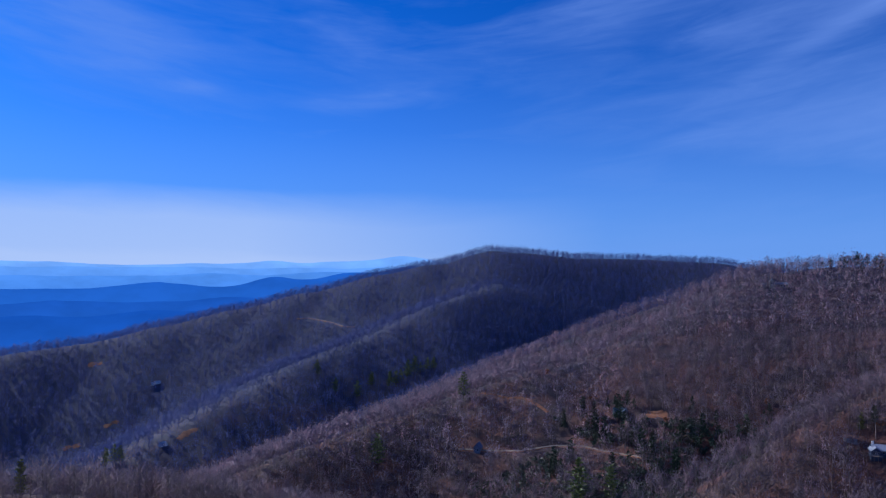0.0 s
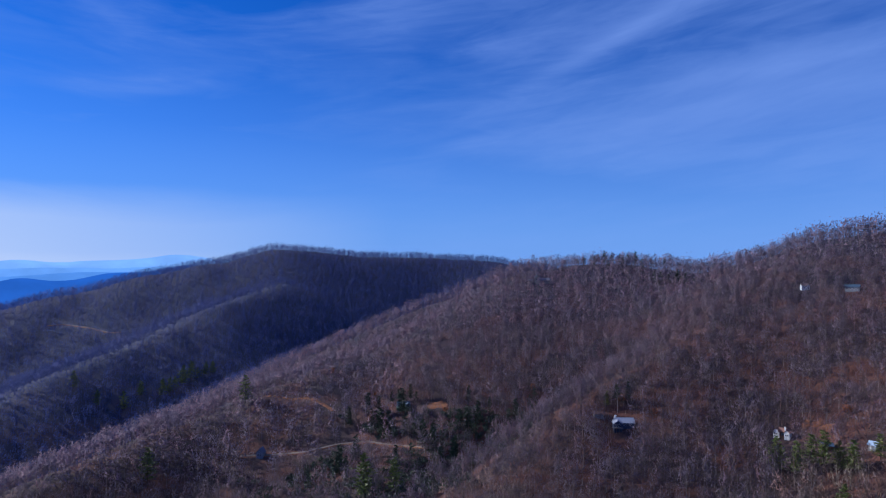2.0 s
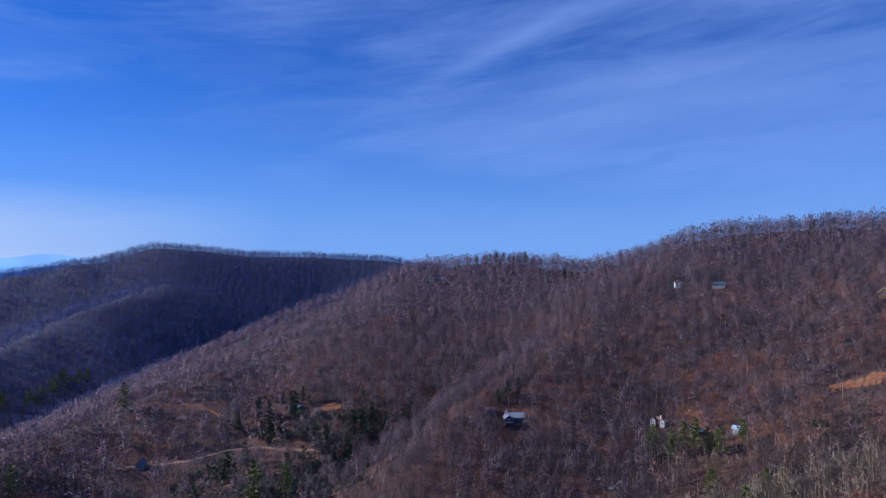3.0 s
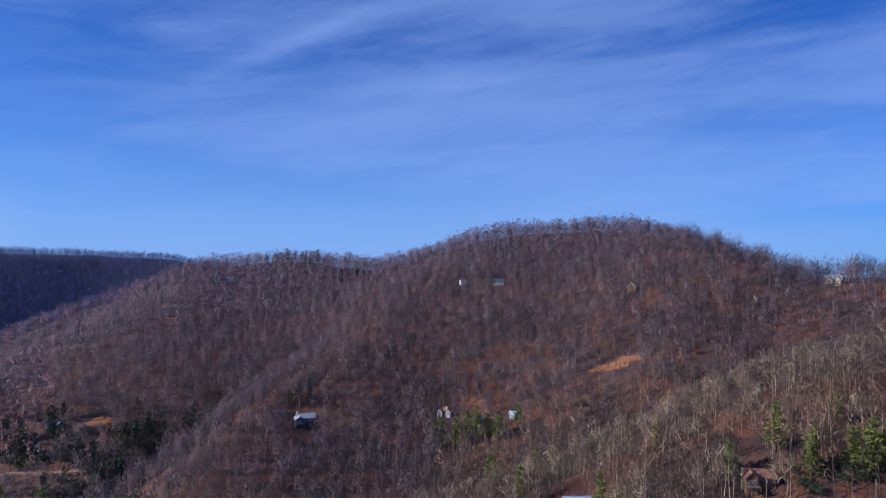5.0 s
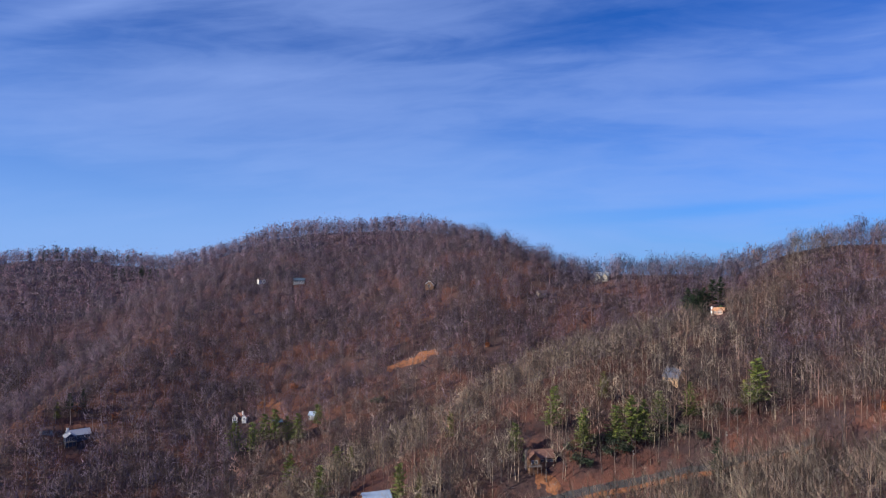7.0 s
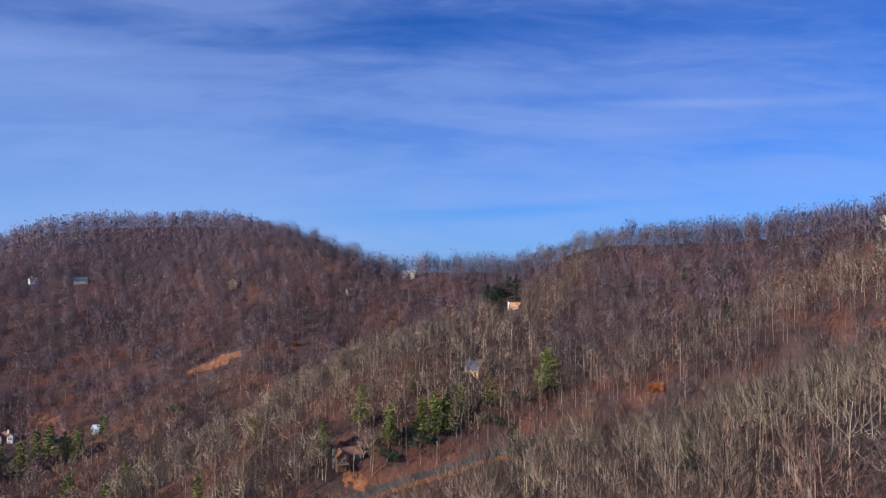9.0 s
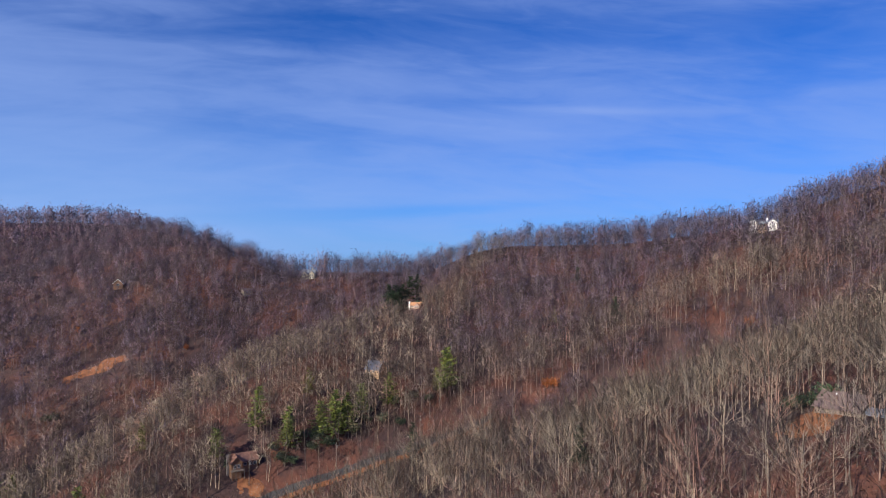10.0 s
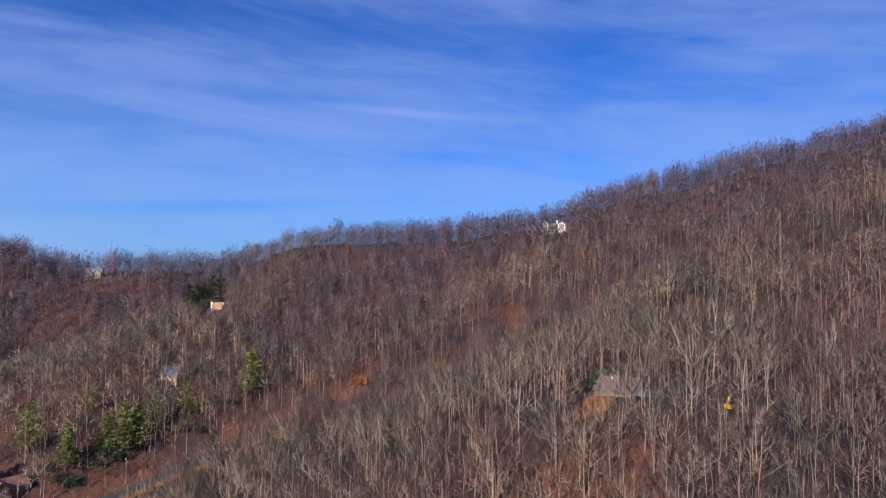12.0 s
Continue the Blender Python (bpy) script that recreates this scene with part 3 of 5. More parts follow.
# thin places in the woods where the rust-red floor shows
GLADES = [(122.1, 313, 9), (123.2, 314, 7), (124.7, 314, 8), (126.7, 272, 8), (125.6, 276, 6), (109.3, 365, 9), (131.1, 242, 7), (132.5, 354, 9), (110.8, 208, 5), (121.2, 271, 8), (119.6, 262, 6),
          (105.9, 368, 9), (101.3, 353, 9), (99.8, 352, 7), (94.5, 347, 8), (96.3, 350, 7), (115.8, 211, 5), (77.5, 340, 6), (10.5, 642, 9), (9.4, 655, 8), (8.6, 761, 9), (7.7, 709, 10), (6.6, 700, 8), (16.5, 730, 8), (1.0, 669, 9), (19.1, 685, 8), (18.4, 765, 9), (26.7, 710, 9), (42.0, 551, 8), (66.5, 520, 9), (56.7, 639, 10), (62.5, 610, 10), (54.2, 545, 9), (52.0, 560, 8)]
CLEARINGS += [(*polar(az, d - u), 0.72 * r - 0.05 * u) for az, d, r in GLADES for u in (0, 7, 14)]
# where the evergreens and rusty oaks stand: compass degrees, metres
PINES = [(76.8, 340), (80.2, 353), (82.6, 361), (71.7, 345), (68.4, 330), (78.0, 340), (74.1, 332), (87.5, 368), (53.2, 431), (51.8, 328), (58.5, 311), (49.4, 432), (47.3, 485), (48.1, 477), (49.1, 478), (50.0, 473), (51.6, 482), (44.9, 484), (46.3, 477), (74.2, 335), (79.0, 345)]
VALLEY_PINES = [(-26.6, 984), (-26.0, 992), (-25.6, 986), (-3.9, 1117), (-3.5, 1125), (-2.9, 1135), (-2.3, 1146), (-1.8, 1150), (-1.2, 1161), (-0.7, 1162), (-7.2, 1080), (-10.6, 1130), (-4.4, 1109), (-5.4, 620), (11.7, 501), (14.3, 488), (1.9, 724), (-9.0, 1092), (-6.0, 1111)]
VALLEY_HEMLOCKS = [(12.4, 636), (13.0, 630), (13.7, 624), (15.2, 610), (16.0, 602), (16.7, 577), (17.6, 565), (19.8, 595), (20.6, 594), (21.4, 610), (22.6, 608), (24.0, 606), (24.6, 617), (25.2, 610), (11.0, 591), (9.6, 573), (10.2, 564), (14.4, 545), (18.2, 543), (19.4, 549), (12.0, 663), (12.9, 660), (14.9, 648), (10.4, 650)]
HEMLOCKS = [(25.8, 638), (26.2, 644), (26.4, 638), (26.0, 629), (101.7, 416), (98.8, 214), (78.2, 345), (127.2, 494), (98.6, 496), (78.7, 347), (84.6, 332), (33.0, 551), (33.9, 553), (14.0, 674), (14.6, 675), (15.6, 672), (16.1, 664), (21.3, 630), (22.4, 630), (20.6, 649)]
ROOF_HEMLOCKS = [(82.5, 515), (82.9, 520), (83.4, 517), (83.7, 523), (84.3, 526), (84.9, 527), (82.7, 527), (83.1, 511)]
KNOB_EVERGREENS = [(29.8, 985), (30.3, 992), (30.9, 984), (31.5, 990), (32.0, 982), (32.6, 991), (33.2, 986), (33.9, 990), (34.5, 984), (35.0, 960), (31.2, 962), (32.3, 955), (33.5, 950), (36.0, 884), (36.5, 880), (37.1, 876), (37.8, 870), (38.4, 864), (39.0, 858), (38.0, 930), (36.8, 945)]
GOLDEN_PINES = [(-32.1, 432), (87.8, 384), (87.3, 380), (86.6, 374), (75.8, 367), (62.9, 352), (96.7, 441), (54.4, 433), (60.2, 313), (32.2, 545)]
LAURELS = [(76.0, 334), (77.4, 336), (79.4, 344), (80.6, 351), (82.0, 351), (83.5, 350), (75.2, 339), (84.6, 370), (86.0, 367), (73.6, 328), (74.6, 327), (56.8, 489), (56.3, 492), (1.7, 598), (2.7, 594), (116.4, 217), (117.2, 219), (115.6, 217), (114.9, 218), (69.6, 327), (14.7, 656), (15.4, 654), (13.8, 656), (9.8, 664), (90.5, 340), (124.0, 265), (125.0, 258), (85.0, 519), (72.8, 334), (76.4, 339), (80.5, 356), (82.8, 365)]
RUSTY_OAKS = [(9.0, 747), (12.6, 698), (13.2, 695), (26.1, 666), (40.2, 622), (49.6, 544), (40.0, 615), (18.7, 638), (95.9, 362), (33.4, 552), (96.6, 361), (58.4, 587), (112.0, 373), (121.4, 272), (36.0, 539), (66.0, 531)]
for az, d in PINES + VALLEY_PINES + HEMLOCKS + KNOB_EVERGREENS + GOLDEN_PINES + LAURELS + RUSTY_OAKS:
    CLEARINGS += [(*polar(az, d), 2.4), (*polar(az, d - 5), 1.6)]
ROAD_LINES = dict(
    county_road=(2.9, [(66.5, 305), (70.1, 311), (74.4, 318), (78.5, 326), (82.2, 334), (86.0, 341), (88.4, 345), (91.5, 351)]),
    valley_track=(1.5, [(1.5, 635), (3.6, 631), (6.8, 623), (9.6, 626), (12.0, 619), (14.3, 598), (17.0, 576)]),
    upper_track=(1.4, [(3.4, 726), (5.4, 716), (7.2, 706), (9.2, 678)]),
    ridge_track=(2.2, [(-12.4, 1588), (-11.6, 1586), (-9.8, 1534), (-8.4, 1491), (-7.4, 1483)]))
ROADS = []
for half, pts in ROAD_LINES.values():
    line = [polar(a, d) for a, d in pts]
    ROADS.append((line, half + 0.7, False))
    ROADS.append(([polar(a, d - 12) for a, d in pts if a < 30], half + 0.3, True))
    ROADS.append(([polar(a, d - 6) for a, d in pts if a < 30 or 72 < a < 84], half + 0.3, True))

# ---------------------------------------------------------------- woods
NEAR = [bare_tree(20 + k, 0) for k in range(9)]
MID = [bare_tree(30 + k, 1) for k in range(9)]
BACK = [bare_tree(50 + k, 2) for k in range(9)]
FAR = [bare_tree(40 + k, 3) for k in range(9)]


def stand(step, keep, seed, slack=18, share=1.0):
    """Places, sizes and turns of the trees of one stretch of wood."""
    X, Y, rng = scatter(-1250, 1900, -560, 2150, step, seed)
    az, r = np.degrees(np.arctan2(X, Y)), np.hypot(X, Y)
    gaps = fractal(X, Y, 45.0, 3, 11)
    sel = keep(az, r) & (gaps > -0.95 + 0.36 * rng.rand(len(X)) + 0.06 * (az > 89)) & open_ground(X, Y, share) & ((rng.rand(len(X)) < 0.5) | ~in_thicket(X, Y))
    X, Y = X[sel], Y[sel]
    Z = ground_z(X, Y)
    sel = in_sight(X, Y, Z, slack)
    X, Y, Z = X[sel], Y[sel], Z[sel]
    n = len(X)
    size = rng.uniform(0.64, 1.2, n) * (1 + 0.16 * fractal(X, Y, 60.0, 2, 9))
    # pale trees keep to the crests, dark ones to the hollows, in loose stands
    swell = Z - 0.25 * (ground_z(X + 55, Y) + ground_z(X - 55, Y) + ground_z(X, Y + 55) + ground_z(X, Y - 55))
    mood = 0.55 * fractal(X, Y, 75.0, 3, 15) + 0.17 * rng.randn(n) - 0.34 * np.clip(swell / 5, -1, 1)
    az, r = np.degrees(np.arctan2(X, Y)), np.hypot(X, Y)
    mood += (0.5 * np.clip((r - 450) / 60, 0, 1) + 0.35 * np.clip((r - 560) / 60, 0, 1)) * (az < 84) + 0.3 * np.clip((46 - az) / 14, 0, 1) + 0.4 * np.clip((5 - az) / 15, 0, 1) + 0.35 * np.exp(-((az - 20) / 12) ** 2 - ((r - 540) / 70) ** 2)
    mood += 0.55 * np.clip((r - 430) / 60, 0, 1) * (az >= 84)
    for name, pale in (("orange_roof_spur", 0.6), ("near_spur", 0.3)):
        line = CRESTS[name][2]
        near_crest = np.min([np.hypot(X - x0 - s * (x1 - x0), Y - y0 - s * (y1 - y0)) for (x0, y0, _), (x1, y1, _) in zip(line, line[1:]) for s in (0, 0.33, 0.67)], axis=0)
        mood -= pale * np.exp(-(near_crest / 55) ** 2)
        # the hollow behind each spur holds darker, lower trees
        ridge = sorted((math.degrees(math.atan2(x, y)), math.hypot(x, y)) for x, y, _ in line)
        behind = r - np.interp(az, [a for a, _ in ridge], [d for _, d in ridge], -9999, 9999)
        hollow = np.exp(-((behind - 48) / 30) ** 2) * ((az > 93) if name == "near_spur" else (az < 90))
        mood += 0.85 * hollow - 0.7 * pale * np.exp(-((behind + 48) / 45) ** 2)
        size *= 1 - 0.22 * hollow
    kind = np.digitize(mood + 0.1 * np.clip((np.hypot(X, Y) - 380) / 120, -1, 1), (-0.24, 0.14))
    return X, Y, Z, size, rng.uniform(0, 6.28, n), kind + 3 * rng.randint(0, 3, n)


def woods(name, shapes, places, mats, label, spread=1.0):
    v, f, m, lit = planted(shapes, *places)
    pick = places[5] % len(shapes)
    rng = np.random.RandomState(len(v) % 1000)
    tone = np.concatenate([np.repeat(0.5 + spread * (rng.rand(int((pick == k).sum())) - 0.5), len(shape[1])) for k, shape in enumerate(shapes)])
    return tagged(new(name, mesh_of(name, v, f, mats, m, normals=lit, tone=tone)), label, "woods", kind="stuff")


near = stand(7.1, lambda az, r: (az > 40) & (az < 146) & (r > 90) & (r < 290), 1, 14)
first = np.argsort(np.hypot(near[0], near[1]))
woods("hillside_woods", NEAR, tuple(a[first[260:]] for a in near), WOODLAND, "bare pale-barked hardwood trees on the near slope")
woods("middle_woods", MID, stand(6.7, lambda az, r: (az > -40) & (az < 146) & (r > 285) & (r < 430) & ((r > 290) | (az < 40)), 2, 12), WOODLAND, "dense leafless grey-brown hardwoods on the facing slopes")
woods("upper_woods", BACK, stand(7.3, lambda az, r: (az > -40) & (az < 146) & (r >= 430) & (r < np.where(az > 15, 780, 600)), 6, 18), WOODLAND, "dense leafless grey hardwoods on the upper slopes", 0.8)
woods("spur_woods", FAR, stand(7.4, lambda az, r: (az > -40) & (az < 146) & (r > 300) & (r < 1010) & (r > np.where(az > 15, 780, 600)) & ((az > -28) | (r < 620)) & ((az > -6) | (r < 780)), 3, 18), WOODLAND, "leafless hardwood forest on the middle spurs", 0.55)
woods("mountain_woods", FAR, stand(9.5, lambda az, r: (az > -40) & (az < 36) & (((r > 1010) & (r < 2650)) | ((r > 780) & (r <= 1010) & (az <= -6)) | ((r > 620) & (r <= 780) & (az <= -28))), 4, 15), HAZED_OAKWOOD, "leafless oak forest covering the far mountain", 0.6)
places = stand(7.2, lambda az, r: (az > 10) & (az < 146) & (r > 100) & (r < 600), 5, 4, 0.6)
places = (*places[:3], places[3] * 0.4, *places[4:])
woods("undergrowth", [(v, f[::2], m[::2], lit) for v, f, m, lit in FAR], places, [BROWN_LIMB, BRUSH] * 3, "reddish-brown saplings and brush under the trees")


def tree_meshes(k):
    v, f, m, lit = NEAR[k]
    out = []
    for name, mat, want in (("trunk", WOODLAND[2 * (k % 3)], 0), ("crown", WOODLAND[2 * (k % 3) + 1], 1)):
        used, back = np.unique(f[m == want], return_inverse=True)
        out.append((name, mesh_of(name, v[used], back.reshape(-1, 3), [mat], normals=lit[used], tone=np.full(len(back.ravel()) // 3, (0.2, 0.35, 0.5, 0.6, 0.72, 0.85, 0.9, 0.95, 1.0)[k * 4 % 9]))))
    return out


MODELS = []
for k in range(9):
    tree = tagged(new("bare_tree"), "tall leafless hardwood with a pale grey trunk", "tree", "hardwood trees on the near slope")
    for name, me in tree_meshes(k):
        new(name, me).parent = tree
    MODELS.append([tree, False])
for i in first[:260]:
    x, y, z, size, turn, k = (a[i] for a in near)
    m = Matrix.LocRotScale((x, y, z), Euler((0, 0, turn)), (size,) * 3)
    tree, used = MODELS[k]
    if used:
        copy_thing(tree, m @ Matrix.Diagonal((*[1 / s for s in tree.scale], 1)))
    else:
        tree.matrix_basis, MODELS[k][1] = m, True

# lone tall trees stand out over the saddle beside the lodge
for az, d, size, k in ((77.0, 648, 1.2, 1), (74.1, 650, 0.95, 4), (82.4, 652, 1.1, 7), (83.6, 655, 0.9, 2)):
    x, y = polar(az, d)
    m = Matrix.LocRotScale((x, y, float(ground_z(x, y))), Euler((0, 0, az)), (size,) * 3)
    copy_thing(MODELS[k][0], m @ Matrix.Diagonal((*[1 / q for q in MODELS[k][0].scale], 1)))

# ---------------------------------------------------------------- roads and bare earth
def earth_material():
    m, t, b = material("orange_clay")
    col = ramp(t, [(0.3, (0.10, 0.045, 0.028)), (0.5, (0.26, 0.10, 0.042)), (0.7, (0.38, 0.17, 0.075))], noise_tex(t, 0.22, 6, 0.7))
    t.links.new(col.outputs[0], b.inputs["Base Color"])
    b.inputs["Roughness"].default_value = 0.95
    bumped(t, b, noise_tex(t, 0.9, 5, 0.7), 0.7, 0.4)
    return m


def asphalt_material():
    m, t, b = material("worn_asphalt")
    col = ramp(t, [(0.3, (0.045, 0.044, 0.045)), (0.6, (0.075, 0.072, 0.072)), (0.8, (0.12, 0.112, 0.105))], noise_tex(t, 0.5, 6, 0.7))
    t.links.new(col.outputs[0], b.inputs["Base Color"])
    b.inputs["Roughness"].default_value = 0.97
    b.inputs["Specular IOR Level"].default_value = 0.2
    bumped(t, b, noise_tex(t, 8, 3, 0.6), 0.3, 0.03)
    return m


def gravel_material():
    m, t, b = material("pale_gravel")
    col = ramp(t, [(0.3, (0.16, 0.115, 0.085)), (0.7, (0.30, 0.23, 0.175))], noise_tex(t, 0.6, 6, 0.7))
    t.links.new(col.outputs[0], b.inputs["Base Color"])
    b.inputs["Roughness"].default_value = 0.95
    bumped(t, b, noise_tex(t, 5, 4, 0.7), 0.4, 0.05)
    return m


EARTH, ASPHALT, GRAVEL = earth_material(), asphalt_material(), gravel_material()


def ribbon(name, half, pts, mat, label):
    """A road laid on the slope, with a low shoulder on each side."""
    way = np.array([polar(a, d) for a, d in pts])
    seg = np.hypot(*np.diff(way, axis=0).T)
    at = np.concatenate([[0], np.cumsum(seg)])
    s = np.arange(0, at[-1], 3.0)
    cx, cy = np.interp(s, at, way[:, 0]), np.interp(s, at, way[:, 1])
    for _ in range(6):
        cx[1:-1], cy[1:-1] = (cx[:-2] + 2 * cx[1:-1] + cx[2:]) / 4, (cy[:-2] + 2 * cy[1:-1] + cy[2:]) / 4
    tx, ty = np.gradient(cx), np.gradient(cy)
    n = np.hypot(tx, ty)
    nx, ny = -ty / n, tx / n
    mid = ground_z(cx, cy)
    rows = []
    for off, lift in ((-half - 1.2, -0.9), (-half, 0.35), (-half * 0.4, 0.42), (half * 0.4, 0.42), (half, 0.35), (half + 1.2, -0.9)):
        x, y = cx + nx * off, cy + ny * off
        rows.append(np.stack([x, y, 0.5 * mid + 0.5 * ground_z(x, y) + lift + 0.03 * fractal(x, y, 5.0, 2, 4)], -1))
    k = len(s)
    ids = np.arange(k * 6).reshape(6, k)
    quads = np.stack([ids[:-1, :-1], ids[:-1, 1:], ids[1:, 1:], ids[1:, :-1]], -1).reshape(-1, 4)
    idx = np.repeat([1, 0, 0, 0, 1], k - 1)
    tagged(new(name, mesh_of(name, np.concatenate(rows), quads, [mat, EARTH], idx, True)), label, "road", kind="structure")


ribbon("county_road", *ROAD_LINES["county_road"], ASPHALT, "narrow grey asphalt road winding along the wooded slope")
ribbon("valley_track", *ROAD_LINES["valley_track"], GRAVEL, "pale gravel track through the valley woods")
ribbon("upper_track", *ROAD_LINES["upper_track"], EARTH, "reddish dirt track across the spur")
ribbon("ridge_track", *ROAD_LINES["ridge_track"], GRAVEL, "pale dirt track on the far mountainside")


def bare_patch(name, spots, label):
    """Cut earth with a ragged rim, lying on the slope."""
    vs, fs = [], []
    c = np.array([polar(a, d) for a, d, r in spots])
    r = np.array([q[2] for q in spots])
    lo, hi = (c - r[:, None] - 2).min(0), (c + r[:, None] + 2).max(0)
    xs, ys = np.arange(lo[0], hi[0], 1.0), np.arange(lo[1], hi[1], 1.0)
    X, Y = np.meshgrid(xs, ys)
    depth = np.max([ri - np.hypot(X - ci[0], Y - ci[1]) for ci, ri in zip(c, r)], axis=0) + 4.2 * fractal(X, Y, 6.0, 3, 6)
    Z = ground_z(X, Y) + np.clip(depth * 0.15, -0.6, 0.22) + 0.25 * fractal(X, Y, 3.0, 2, 7)
    ids = np.arange(X.size).reshape(X.shape)
    quads = np.stack([ids[:-1, :-1], ids[:-1, 1:], ids[1:, 1:], ids[1:, :-1]], -1)
    keep = (depth[:-1, :-1] > -2.5) & (depth[1:, 1:] > -2.5)
    tagged(new(name, mesh_of(name, np.stack([X, Y, Z], -1).reshape(-1, 3), quads[keep], [EARTH], None, True)), label, "bare earth", kind="structure")


for spots in BARE.values():
    bare_patch("bare_earth", spots, "bare patch of cut orange clay on the slope")


# ---------------------------------------------------------------- evergreens and leafy shrubs
def leaf_material(name, dark, light, tip):
    m, t, b = material(name)
    g = node(t, "ShaderNodeNewGeometry")
    each = ramp(t, [(0.0, dark), (0.6, light), (1.0, tip)], g.outputs["Random Per Island"])
    clump = ramp(t, [(0.3, 0.6), (0.7, 1.25)], noise_tex(t, 0.35, 3, 0.6))
    t.links.new(mixc(t, 1.0, each.outputs[0], clump.outputs[0], "MULTIPLY"), b.inputs["Base Color"])
    b.inputs["Roughness"].default_value = 0.6
    return m


PINE = leaf_material("pine_needles", (0.07, 0.105, 0.018), (0.15, 0.19, 0.034), (0.24, 0.245, 0.055))
HEMLOCK = leaf_material("hemlock_needles", (0.010, 0.024, 0.010), (0.024, 0.05, 0.018), (0.05, 0.08, 0.03))
GOLDEN = leaf_material("yellow_green_needles", (0.09, 0.10, 0.015), (0.20, 0.20, 0.03), (0.28, 0.26, 0.05))
LAUREL = leaf_material("laurel_leaves", (0.022, 0.04, 0.02), (0.055, 0.085, 0.04), (0.11, 0.135, 0.07))
RUST = leaf_material("rusty_oak_leaves", (0.20, 0.055, 0.015), (0.36, 0.11, 0.025), (0.45, 0.17, 0.05))


def conifer_model(seed, slim):
    """Trunk and whorls of drooping needled boughs, 16 m high."""
    s = Shape(seed)
    rng = s.rng
    tall = 16.0
    for h0, h1 in ((-1.5, 6), (6, 12), (12, tall)):
        s.limb(np.array([0.12 * math.sin(h0), 0, h0]), np.array([0.12 * math.sin(h1), 0, h1]), 0.24 * (1 - max(h0, 0) / 17), 0.24 * (1 - h1 / 17), 5)
    h = rng.uniform(2.2, 4.5)
    while h < tall:
        u = h / tall
        reach = slim * (4.0 * (1 - u) ** 0.62 + 0.3) * rng.uniform(0.5, 1.2)
        for k in range(6 if u < 0.8 else 4):
            th = k * 1.05 + h * 2.1 + rng.uniform(-0.3, 0.3)
            long = reach * rng.uniform(0.45, 1.2)
            out = np.array([math.cos(th), math.sin(th), 0.22 - 0.2 * (1 - u)])
            a = np.array([0, 0, h + rng.uniform(-0.3, 0.3)])
            e = a + out * long
            s.limb(a, e, 0.05, 0, 3)
            for j in range(12):
                q = a + out * long * (0.15 + 0.85 * (j + rng.rand()) / 12)
                side = np.cross(out, (0, 0, 1)) * (1 if j % 2 else -1)
                tip = side * rng.uniform(0.3, 0.9) + out * rng.uniform(0.3, 0.8) + [0, 0, rng.uniform(-0.25, 0.45)]
                s.twig(q - 0.25 * tip, q + tip * rng.uniform(0.8, 1.3), rng.uniform(0.35, 0.75), 1)
        h += rng.uniform(0.75, 1.15)
    return s.arrays()


def shrub_model(seed, leaves, wide, tall, leaf):
    """A leafy clump: short stems under an uneven heap of leaves."""
    s = Shape(seed)
    rng = s.rng
    tips = []
    for k in range(9):
        th, out = k * 2.4, rng.uniform(0.3, 0.95)
        e = np.array([math.cos(th) * out * wide * 0.8, math.sin(th) * out * wide * 0.8, tall * (0.95 - 0.55 * out ** 2) * rng.uniform(0.75, 1.0)])
        s.limb(np.array([0, 0, -0.6]), e, 0.07, 0, 3)
        tips.append(e)
    for i in range(leaves):
        c = tips[i % 9] * rng.uniform(0.6, 1.05) + rng.randn(3) * [wide * 0.2, wide * 0.2, tall * 0.13]
        d = rng.randn(3) + [0, 0, 0.4]
        s.twig(c, c + d / np.linalg.norm(d) * leaf * rng.uniform(0.7, 1.4), leaf * rng.uniform(0.5, 0.9), 1)
    return s.arrays()


def thing_models(arrays, names, mats, thing, label, category, group):
    v, f, m = arrays
    root = tagged(new(thing), label, category, group)
    for k, (name, mat) in enumerate(zip(names, mats)):
        used, back = np.unique(f[m == k], return_inverse=True)
        new(name, mesh_of(name, v[used], back.reshape(-1, 3), [mat])).parent = root
    return root


def set_out(models, spots, seed, big):
    """Stands one model or a copy of it at each spot of (degrees, metres)."""
    rng = np.random.RandomState(seed)
    used = set()
    for i, (az, d) in enumerate(spots):
        x, y = polar(az, d)
        size = big * rng.uniform(0.75, 1.2)
        m = Matrix.LocRotScale((x, y, float(ground_z(x, y))), Euler((0, 0, rng.uniform(0, 6.28))), (size, size, size * rng.uniform(0.9, 1.15)))
        k = i % len(models)
        if k in used:
            copy_thing(models[k], m @ Matrix.Diagonal((*[1 / s for s in models[k].scale], 1)))
        else:
            models[k].matrix_basis = m
            used.add(k)


def pines(mat, label, group, seed, slim):
    return [thing_models(conifer_model(seed + k, slim), ("trunk", "crown"), (DARK_LIMB, mat), "conifer", label, "conifer", group) for k in range(3)]


